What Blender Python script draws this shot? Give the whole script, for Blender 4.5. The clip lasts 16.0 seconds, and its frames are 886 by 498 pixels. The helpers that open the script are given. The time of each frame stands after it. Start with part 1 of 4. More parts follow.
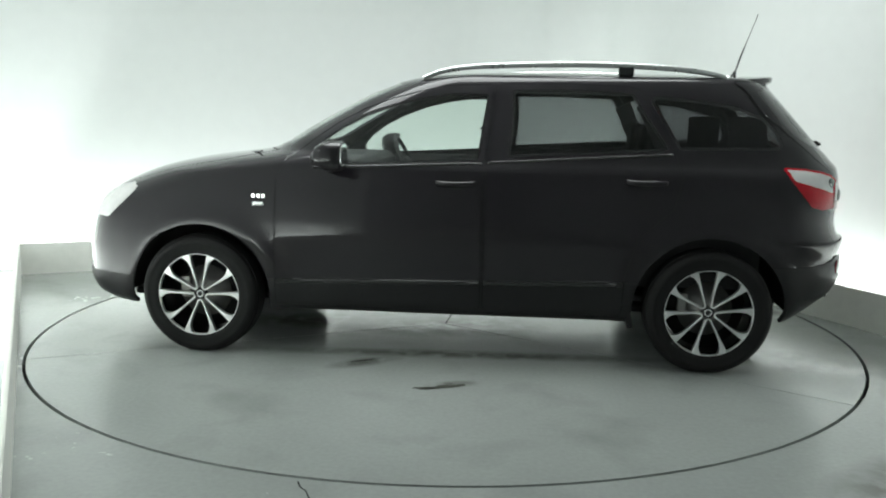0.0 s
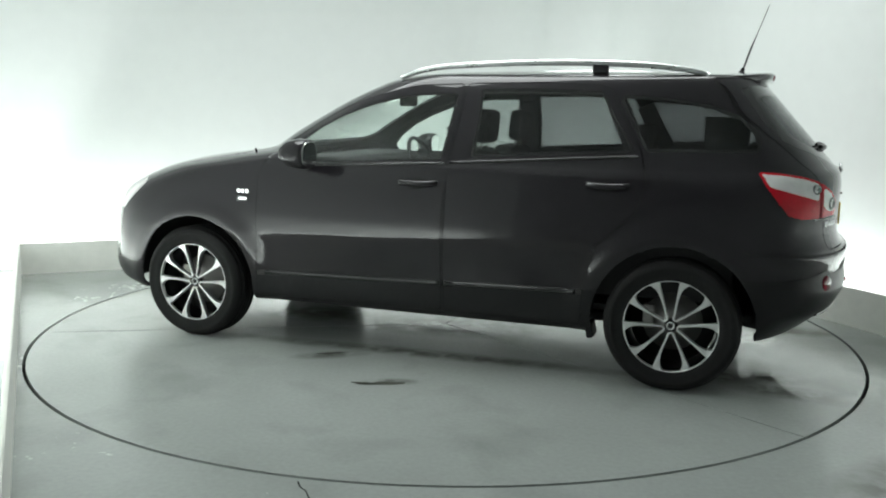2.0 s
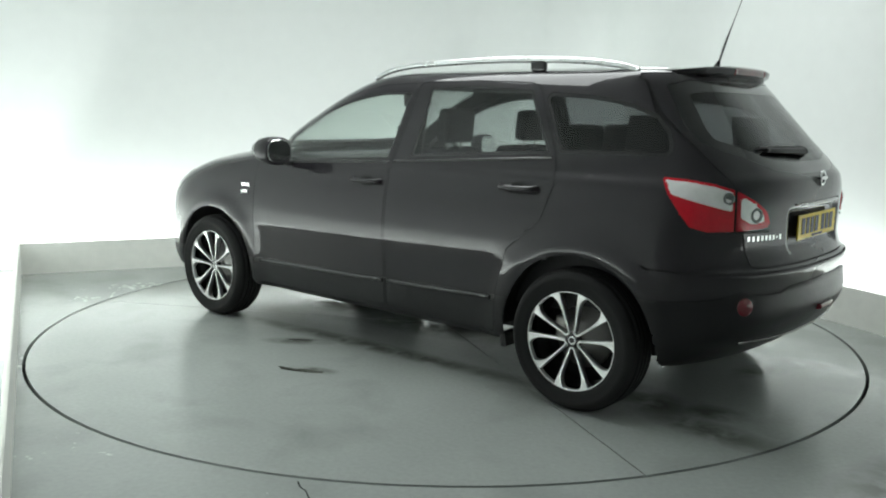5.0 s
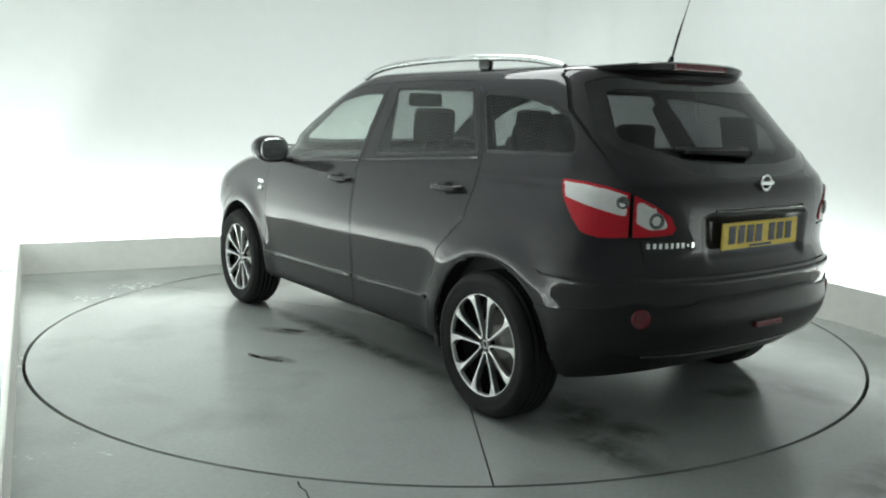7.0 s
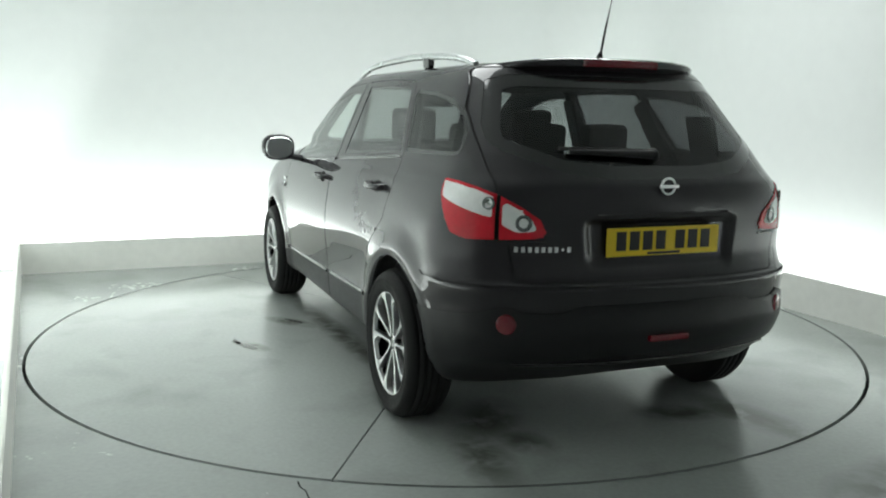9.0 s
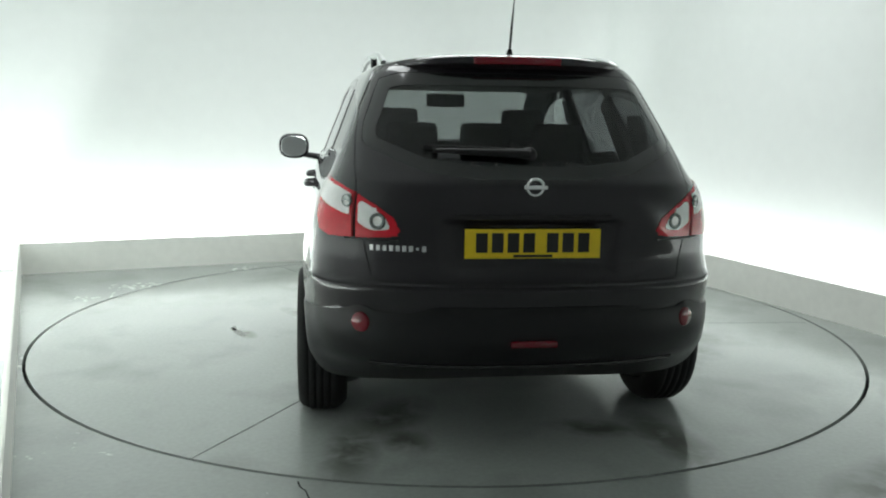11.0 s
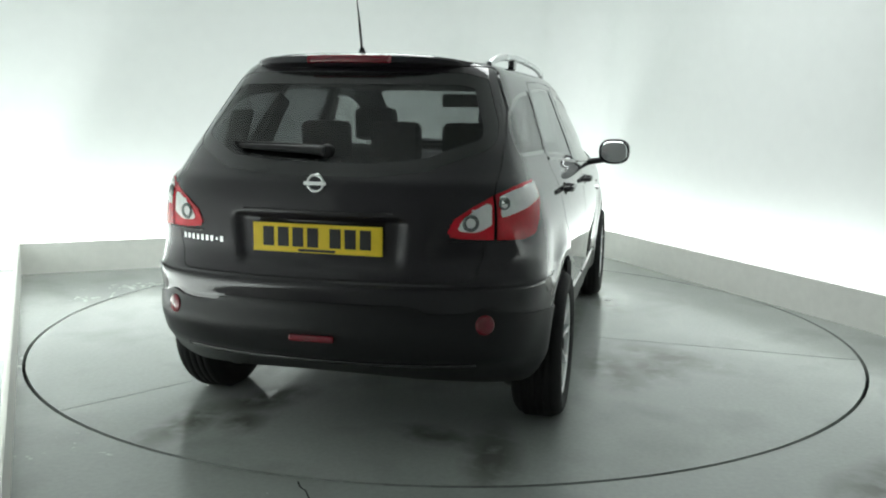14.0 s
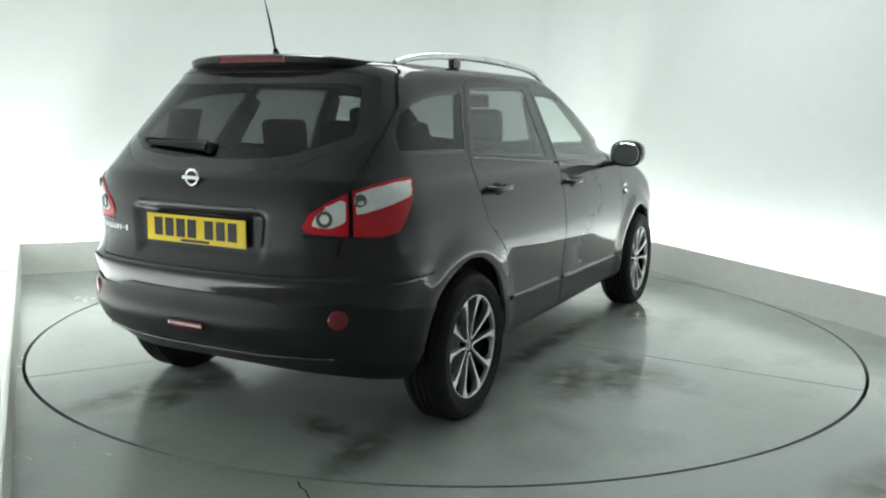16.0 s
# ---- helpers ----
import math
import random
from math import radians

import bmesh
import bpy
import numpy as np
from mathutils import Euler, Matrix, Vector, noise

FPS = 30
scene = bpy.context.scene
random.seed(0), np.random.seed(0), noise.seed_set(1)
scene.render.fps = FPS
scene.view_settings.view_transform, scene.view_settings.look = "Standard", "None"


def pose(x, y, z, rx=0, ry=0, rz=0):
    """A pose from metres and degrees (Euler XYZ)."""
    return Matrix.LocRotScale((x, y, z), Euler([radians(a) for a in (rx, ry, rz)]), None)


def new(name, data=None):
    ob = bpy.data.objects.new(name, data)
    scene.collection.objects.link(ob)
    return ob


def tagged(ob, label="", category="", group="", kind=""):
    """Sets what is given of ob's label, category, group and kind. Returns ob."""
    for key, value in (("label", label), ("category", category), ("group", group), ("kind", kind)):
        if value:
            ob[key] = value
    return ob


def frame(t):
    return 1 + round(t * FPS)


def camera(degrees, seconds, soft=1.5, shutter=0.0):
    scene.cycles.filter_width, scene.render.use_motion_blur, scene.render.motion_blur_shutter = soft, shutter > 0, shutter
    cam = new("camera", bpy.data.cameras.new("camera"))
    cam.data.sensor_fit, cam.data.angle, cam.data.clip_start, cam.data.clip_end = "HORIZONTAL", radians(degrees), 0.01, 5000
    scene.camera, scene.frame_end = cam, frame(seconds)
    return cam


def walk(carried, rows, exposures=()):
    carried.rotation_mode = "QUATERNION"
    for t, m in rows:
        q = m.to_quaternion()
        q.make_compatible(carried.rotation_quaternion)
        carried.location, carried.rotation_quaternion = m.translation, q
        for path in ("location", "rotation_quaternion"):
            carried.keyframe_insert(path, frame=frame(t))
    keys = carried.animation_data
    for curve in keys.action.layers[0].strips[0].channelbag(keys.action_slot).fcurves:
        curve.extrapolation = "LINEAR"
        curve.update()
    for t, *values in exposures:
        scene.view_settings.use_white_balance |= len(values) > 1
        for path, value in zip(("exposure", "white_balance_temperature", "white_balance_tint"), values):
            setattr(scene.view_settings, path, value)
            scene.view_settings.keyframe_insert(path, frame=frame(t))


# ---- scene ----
# ---------------------------------------------------------------- camera
EYE = (0.0, -5.3986, 1.341)
YAW, PITCH, ROLL = 0.252, -8.997, 0.906
cam = camera(54.47, 16.0, soft=2.0)
CAM_POSE = Matrix.Translation(EYE) @ pose(0, 0, 0, 90 + PITCH, 0, YAW) @ pose(0, 0, 0, 0, 0, ROLL)
walk(cam, [(0.0, CAM_POSE), (16.0, CAM_POSE)], [(0.0, 0.0, 6500, 10), (16.0, 0.0, 6500, 10)])

# ---------------------------------------------------------------- plan of the studio
PHI = 23.2                      # the studio stands turned against the camera
E1 = Vector((math.cos(radians(PHI)), math.sin(radians(PHI)), 0))
E2 = Vector((-math.sin(radians(PHI)), math.cos(radians(PHI)), 0))
TABLE_R = 2.437
GAP_R = 2.455
CEIL = 3.4


def plan(a, b, z=0.0):
    return E1 * a + E2 * b + Vector((0, 0, z))


def turn_at(t):
    """Heading of the turntable in degrees."""
    return 174.86 - 6.9855 * t - 0.00575 * (t - 8) ** 2


# ---------------------------------------------------------------- world and light
world = bpy.data.worlds.new("world")
scene.world = world
world.use_nodes = True
world.node_tree.nodes["Background"].inputs[0].default_value = (0.5, 0.55, 0.55, 1)
world.node_tree.nodes["Background"].inputs[1].default_value = 0.02


def strip_lamp(name, a, b, width, power, target):
    """A long lamp from a to b, shining towards the target."""
    a, b = Vector(a), Vector(b)
    data = bpy.data.lights.new(name, "AREA")
    data.shape, data.size, data.size_y, data.energy = "RECTANGLE", (b - a).length, width, power
    data.color = (0.945, 1.0, 0.988)
    ob = new(name, data)
    mid = (a + b) / 2
    zax = (mid - Vector(target)).normalized()
    xax = (b - a).normalized()
    yax = zax.cross(xax).normalized()
    zax = xax.cross(yax)
    ob.matrix_world = Matrix.Translation(mid) @ Matrix((xax, yax, zax)).transposed().to_4x4()
    return ob


# ---------------------------------------------------------------- materials
def material(name):
    m = bpy.data.materials.new(name)
    m.use_nodes = True
    return m, m.node_tree.nodes, m.node_tree.links, m.node_tree.nodes["Principled BSDF"]


def simple(name, color, rough=0.5, metal=0.0, coat=0.0, bump=0.0, scale=60.0, vary=0.12, spec=0.5):
    """A plain surface with grain at two scales in colour, gloss and relief."""
    m, n, l, p = material(name)
    p.inputs["Metallic"].default_value = metal
    p.inputs["Coat Weight"].default_value = coat
    p.inputs["Coat Roughness"].default_value = 0.02
    p.inputs["Specular IOR Level"].default_value = spec
    tc = n.new("ShaderNodeTexCoord")
    fine, broad = n.new("ShaderNodeTexNoise"), n.new("ShaderNodeTexNoise")
    fine.inputs["Scale"].default_value, broad.inputs["Scale"].default_value = scale, scale / 12
    fine.inputs["Detail"].default_value = 4
    l.new(tc.outputs["Object"], fine.inputs["Vector"])
    l.new(tc.outputs["Object"], broad.inputs["Vector"])
    mix = n.new("ShaderNodeMath")
    mix.operation = "ADD"
    l.new(fine.outputs["Fac"], mix.inputs[0])
    l.new(broad.outputs["Fac"], mix.inputs[1])
    ramp = n.new("ShaderNodeMapRange")
    ramp.inputs["From Min"].default_value, ramp.inputs["From Max"].default_value = 0.6, 1.4
    ramp.inputs["To Min"].default_value, ramp.inputs["To Max"].default_value = 1 - vary, 1 + vary
    l.new(mix.outputs[0], ramp.inputs["Value"])
    mul = n.new("ShaderNodeVectorMath")
    mul.operation = "SCALE"
    mul.inputs[0].default_value = color
    l.new(ramp.outputs[0], mul.inputs["Scale"])
    l.new(mul.outputs[0], p.inputs["Base Color"])
    r = n.new("ShaderNodeMath")
    r.operation = "MULTIPLY"
    r.inputs[1].default_value = rough
    l.new(ramp.outputs[0], r.inputs[0])
    l.new(r.outputs[0], p.inputs["Roughness"])
    if bump:
        b = n.new("ShaderNodeBump")
        b.inputs["Strength"].default_value, b.inputs["Distance"].default_value = bump, 0.002
        l.new(fine.outputs["Fac"], b.inputs["Height"])
        l.new(b.outputs[0], p.inputs["Normal"])
    return m


def glass(name, tint, rough=0.0):
    m, n, l, p = material(name)
    p.inputs["Base Color"].default_value = (*tint, 1)
    p.inputs["Transmission Weight"].default_value = 1
    p.inputs["Roughness"].default_value = rough
    p.inputs["IOR"].default_value = 1.47
    return m


def thin_glass(name, tint):
    """A tinted pane that lets light straight through and mirrors more at a glancing angle."""
    m = bpy.data.materials.new(name)
    m.use_nodes = True
    n, l = m.node_tree.nodes, m.node_tree.links
    n.remove(n["Principled BSDF"])
    clear, gloss, mix = n.new("ShaderNodeBsdfTransparent"), n.new("ShaderNodeBsdfGlossy"), n.new("ShaderNodeMixShader")
    clear.inputs["Color"].default_value = (*tint, 1)
    gloss.inputs["Roughness"].default_value = 0.01
    weight, power, scale = n.new("ShaderNodeLayerWeight"), n.new("ShaderNodeMath"), n.new("ShaderNodeMapRange")
    weight.inputs["Blend"].default_value = 0.5
    power.operation = "POWER"
    power.inputs[1].default_value = 5
    scale.inputs["To Min"].default_value, scale.inputs["To Max"].default_value = 0.045, 1.0
    l.new(weight.outputs["Facing"], power.inputs[0])
    l.new(power.outputs[0], scale.inputs["Value"])
    l.new(scale.outputs[0], mix.inputs[0])
    l.new(clear.outputs[0], mix.inputs[1])
    l.new(gloss.outputs[0], mix.inputs[2])
    l.new(mix.outputs[0], n["Material Output"].inputs["Surface"])
    return m


def floor_material(name, base, wet_scale, rough, wet, spots=()):
    """Painted concrete with scuffs, dried stains and a film of water in patches."""
    m, n, l, p = material(name)
    tc = n.new("ShaderNodeTexCoord")

    def tex(scale, detail=5, distort=0.0):
        t = n.new("ShaderNodeTexNoise")
        t.inputs["Scale"].default_value, t.inputs["Detail"].default_value = scale, detail
        t.inputs["Distortion"].default_value = distort
        l.new(tc.outputs["Object"], t.inputs["Vector"])
        return t.outputs["Fac"]

    def rng(src, a, b, c, d):
        r = n.new("ShaderNodeMapRange")
        r.inputs["From Min"].default_value, r.inputs["From Max"].default_value = a, b
        r.inputs["To Min"].default_value, r.inputs["To Max"].default_value = c, d
        l.new(src, r.inputs["Value"])
        return r.outputs[0]

    def mul(a, b):
        r = n.new("ShaderNodeMath")
        r.operation = "MULTIPLY"
        l.new(a, r.inputs[0])
        l.new(b, r.inputs[1])
        return r.outputs[0]

    stain = rng(tex(wet_scale, 3, 0.3), 0.52, 0.72, 1.0, wet)
    cloud = rng(tex(0.9, 3), 0.3, 0.7, 0.92, 1.06)
    grain = rng(tex(45, 4), 0.3, 0.7, 0.95, 1.04)
    tone = mul(mul(stain, cloud), grain)
    # wet smears: soft ellipses with ragged edges
    ragged = rng(tex(7, 5, 0.4), 0.28, 0.54, 0.0, 1.0)
    wetness = None
    for x, y, long, short, turn in spots:
        mp = n.new("ShaderNodeMapping")
        mp.vector_type = "TEXTURE"
        mp.inputs["Location"].default_value = (x, y, 0)
        mp.inputs["Rotation"].default_value = (0, 0, radians(turn))
        mp.inputs["Scale"].default_value = (long, short, 1)
        l.new(tc.outputs["Object"], mp.inputs["Vector"])
        ln = n.new("ShaderNodeVectorMath")
        ln.operation = "LENGTH"
        l.new(mp.outputs[0], ln.inputs[0])
        one = mul(rng(ln.outputs["Value"], 0.25, 1.0, 1.0, 0.0), ragged)
        if wetness is None:
            wetness = one
        else:
            mx = n.new("ShaderNodeMath")
            mx.operation = "MAXIMUM"
            l.new(wetness, mx.inputs[0])
            l.new(one, mx.inputs[1])
            wetness = mx.outputs[0]
    col = n.new("ShaderNodeVectorMath")
    col.operation = "SCALE"
    col.inputs[0].default_value = base
    l.new(tone, col.inputs["Scale"])
    paint = col.outputs[0]
    if wetness is not None:
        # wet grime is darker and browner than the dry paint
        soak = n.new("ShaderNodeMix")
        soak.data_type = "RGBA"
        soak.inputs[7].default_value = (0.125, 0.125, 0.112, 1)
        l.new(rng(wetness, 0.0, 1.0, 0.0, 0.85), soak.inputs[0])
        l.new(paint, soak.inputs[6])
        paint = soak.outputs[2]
    l.new(paint, p.inputs["Base Color"])
    rr = mul(rng(tex(wet_scale * 0.7, 3, 0.3), 0.35, 0.70, rough, rough * 0.7), rng(tex(18, 4), 0.3, 0.7, 0.93, 1.08))
    if wetness is not None:
        rr = mul(rr, rng(wetness, 0.0, 1.0, 1.0, 0.22))
    l.new(rr, p.inputs["Roughness"])
    return m


WALL = simple("white wall paint", (0.80, 0.83, 0.81), 0.7, scale=9, vary=0.02)
BOARD = simple("off-white painted board", (0.82, 0.83, 0.78), 0.55, scale=14, vary=0.06)
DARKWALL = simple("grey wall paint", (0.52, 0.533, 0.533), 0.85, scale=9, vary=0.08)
CEILPAINT = simple("pale grey ceiling paint", (0.56, 0.575, 0.57), 0.85, scale=9, vary=0.06)
FLOOR = floor_material("painted concrete floor", (0.372, 0.400, 0.381), 1.6, 0.27, 0.80, [(-1.35, -3.25, 0.55, 0.28, 40), (1.75, -2.35, 0.5, 0.25, 35), (-0.45, -3.05, 0.3, 0.12, 10), (0.35, -3.05, 0.35, 0.1, 0), (1.1, -2.9, 0.4, 0.2, 20), (2.35, -1.3, 0.3, 0.2, 60)])
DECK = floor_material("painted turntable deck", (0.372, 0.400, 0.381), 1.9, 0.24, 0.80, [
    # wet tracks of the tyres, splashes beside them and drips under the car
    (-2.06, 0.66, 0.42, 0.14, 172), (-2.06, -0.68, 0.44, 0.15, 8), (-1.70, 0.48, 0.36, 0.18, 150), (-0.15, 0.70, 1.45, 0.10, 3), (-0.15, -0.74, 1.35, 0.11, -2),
    # the dark of these also paints in the tyres and car mirrored in water
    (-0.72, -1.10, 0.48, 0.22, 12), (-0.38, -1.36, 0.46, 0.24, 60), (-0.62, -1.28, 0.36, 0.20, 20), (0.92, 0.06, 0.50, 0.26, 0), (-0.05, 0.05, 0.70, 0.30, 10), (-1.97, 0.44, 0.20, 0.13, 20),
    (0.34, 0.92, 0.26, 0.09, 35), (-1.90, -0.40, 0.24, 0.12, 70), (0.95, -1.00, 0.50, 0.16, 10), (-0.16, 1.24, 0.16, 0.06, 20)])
PIT = simple("dark gap", (0.015, 0.018, 0.017), 0.9)
PAINT = simple("black pearl paint", (0.0105, 0.0085, 0.0115), 0.42, metal=0.0, coat=1.0, scale=40, vary=0.04, spec=0.12)
PLASTIC = simple("black textured plastic", (0.016, 0.016, 0.017), 0.38, scale=300, bump=0.2, spec=0.25)
GLOSSBLACK = simple("gloss black trim", (0.010, 0.010, 0.011), 0.15, coat=0.5, scale=120)
SEAM = simple("shut line shadow gap", (0.004, 0.004, 0.004), 0.9)
RUBBER = simple("tyre rubber", (0.013, 0.013, 0.013), 0.7, scale=120, bump=0.3, vary=0.2, spec=0.25)
ALLOY = simple("machined alloy", (0.86, 0.86, 0.86), 0.38, metal=1.0, scale=150, vary=0.06)
RIMDARK = simple("dark painted rim", (0.012, 0.012, 0.013), 0.35, coat=0.3, scale=150)
STEEL = simple("brake steel", (0.35, 0.34, 0.33), 0.45, metal=1.0, scale=90)
CHROME = simple("chrome", (0.85, 0.86, 0.86), 0.10, metal=1.0, scale=90, vary=0.03)
SATIN = simple("satin aluminium", (0.72, 0.74, 0.74), 0.28, metal=1.0, scale=90, vary=0.05)
CLOTH = simple("charcoal seat cloth", (0.018, 0.018, 0.020), 0.9, scale=400, bump=0.4)
TRIM = simple("dark cabin trim", (0.014, 0.014, 0.015), 0.65, scale=200, bump=0.2)
RED = simple("red lamp lens", (0.60, 0.006, 0.020), 0.2, coat=1.0, scale=45, vary=0.12, spec=0.1)
DARKRED = simple("dark red reflector", (0.17, 0.003, 0.012), 0.15, coat=0.6, scale=120, vary=0.15)
CLEAR = simple("clear lamp lens over silver", (0.86, 0.85, 0.84), 0.22, metal=0.0, coat=1.0, scale=30, vary=0.10)
BULB = simple("grey lamp bowl", (0.20, 0.215, 0.21), 0.15, metal=0.9, scale=70)
YELLOW = simple("yellow reflective plate", (0.86, 0.62, 0.018), 0.35, scale=200, vary=0.05)
INK = simple("black plate print", (0.010, 0.010, 0.010), 0.4)
WATER = simple("wet dark film", (0.10, 0.105, 0.09), 0.07, scale=8, vary=0.3)
FRONTGLASS = glass("light green glass", (0.86, 0.92, 0.89))
PRIVACY = glass("privacy glass", (0.40, 0.42, 0.42))
REARGLASS = thin_glass("dark rear glass", (0.53, 0.54, 0.545))


# ---------------------------------------------------------------- mesh helpers
def to_mesh(name, verts, faces, smooth=True, normals=None):
    me = bpy.data.meshes.new(name)
    me.from_pydata([tuple(v) for v in verts], [], [tuple(f) for f in faces])
    me.validate()
    if smooth:
        me.shade_smooth()
    if normals is not None and len(normals) == len(me.vertices):
        me.normals_split_custom_set_from_vertices([tuple(x) for x in normals])
    return me


def part(name, bm, mat, parent=None, label="", m=None, sharp=None):
    """Links a bmesh or a mesh as ONE object under a thing or a part."""
    if isinstance(bm, bmesh.types.BMesh):
        me = bpy.data.meshes.new(name)
        if sharp is not None:
            for e in bm.edges:
                if len(e.link_faces) == 2 and e.calc_face_angle(0) > radians(sharp):
                    e.smooth = False
            for f in bm.faces:
                f.smooth = True
        bm.to_mesh(me)
        bm.free()
    else:
        me = bm
    if mat and not me.materials:
        me.materials.append(mat)
    ob = new(name, me)
    if parent is not None:
        ob.parent = parent
    if m is not None:
        ob.matrix_basis = m
    if label:
        ob["label"] = label
    return ob


def box(sx, sy, sz, bevel=0.0, at=(0, 0, 0), seg=2, bm=None):
    bm = bm or bmesh.new()
    made = bmesh.ops.create_cube(bm, size=1)["verts"]
    bmesh.ops.scale(bm, vec=(sx, sy, sz), verts=made)
    bmesh.ops.translate(bm, vec=at, verts=made)
    if bevel:
        edges = list({e for v in made for e in v.link_edges})
        bmesh.ops.bevel(bm, geom=edges, offset=bevel, segments=seg, profile=0.6, affect="EDGES")
    return bm


def revolve(profile, n=48):
    """A solid of revolution about the y axis from (radius, y) pairs."""
    verts, faces, k = [], [], len(profile)
    for i in range(n):
        a = 2 * math.pi * i / n
        verts += [(r * math.cos(a), y, r * math.sin(a)) for r, y in profile]
    for i in range(n):
        j = (i + 1) % n
        for p in range(k - 1):
            faces.append((i * k + p, i * k + p + 1, j * k + p + 1, j * k + p))
    return verts, faces


def sweep(path, radius, n=10, flat=1.0, cap=True):
    """A tube along a path; radius may be a function of 0..1."""
    path = [Vector(p) for p in path]
    verts, faces = [], []
    for i, p in enumerate(path):
        d = (path[min(i + 1, len(path) - 1)] - path[max(i - 1, 0)]).normalized()
        side = d.cross(Vector((0, 0, 1)))
        side = side.normalized() if side.length > 1e-4 else Vector((0, 1, 0))
        up = side.cross(d)
        r = radius(i / (len(path) - 1)) if callable(radius) else radius
        for k in range(n):
            a = 2 * math.pi * k / n
            verts.append(p + side * (r * math.cos(a)) + up * (r * flat * math.sin(a)))
    for i in range(len(path) - 1):
        for k in range(n):
            j = (k + 1) % n
            faces.append((i * n + k, i * n + j, (i + 1) * n + j, (i + 1) * n + k))
    if cap:
        faces.append(tuple(range(n)))
        faces.append(tuple(reversed(range((len(path) - 1) * n, len(path) * n))))
    return verts, faces


def curve(xs, ys):
    """A smooth monotone curve through a few pairs, as a function."""
    xs, ys = np.array(xs, float), np.array(ys, float)
    h, d = np.diff(xs), np.diff(ys) / np.diff(xs)
    m = np.concatenate([[d[0]], np.where(d[:-1] * d[1:] > 0, 2 * d[:-1] * d[1:] / (d[:-1] + d[1:] + 1e-12), 0), [d[-1]]])

    def f(x):
        x = np.clip(x, xs[0], xs[-1])
        i = np.clip(np.searchsorted(xs, x) - 1, 0, len(h) - 1)
        s = (x - xs[i]) / h[i]
        return ys[i] * (1 + 2 * s) * (1 - s) ** 2 + m[i] * h[i] * s * (1 - s) ** 2 + ys[i + 1] * s * s * (3 - 2 * s) + m[i + 1] * h[i] * s * s * (s - 1)
    return f


# ---------------------------------------------------------------- the studio
def wall_slab(name, a, b, z0, z1, thick, mat, label, category, away):
    """An upright slab from a to b whose visible face lies on that line; thickness goes away from the given point."""
    a, b = Vector(a).to_2d(), Vector(b).to_2d()
    d = (b - a).normalized()
    nrm = Vector((-d.y, d.x))
    if (Vector(away).to_2d() - a).dot(nrm) > 0:
        nrm = -nrm
    q = [a, b, b + nrm * thick, a + nrm * thick]
    verts = [(*p, z0 - 0.02) for p in q] + [(*p, z1 + (0.03 if z1 > 1 else 0)) for p in q]
    faces = [(0, 1, 2, 3), (4, 5, 6, 7), (0, 1, 5, 4), (1, 2, 6, 5), (2, 3, 7, 6), (3, 0, 4, 7)]
    bm = bmesh.new()
    vs = [bm.verts.new(v) for v in verts]
    for f in faces:
        bm.faces.new([vs[i] for i in f])
    bmesh.ops.recalc_face_normals(bm, faces=bm.faces)
    if thick < 0.06:
        bmesh.ops.bevel(bm, geom=bm.edges[:], offset=0.004, segments=2, affect="EDGES")
    ob = part(name, bm, mat)
    return tagged(ob, label, category, kind="structure")


BACK, RIGHT, NEAR = 2.613, 2.478, -5.75
TROUGH = 0.30
CORNER = Vector((-3.414, 1.378, 0))
LEFTDIR = Vector((1.848, -3.834, 0)).normalized()
LEFTOUT = Vector((-0.9007, -0.4342, 0))
BOARD_H = 0.253
LIT_END = 5.4                   # the white wall beside the camera ends here


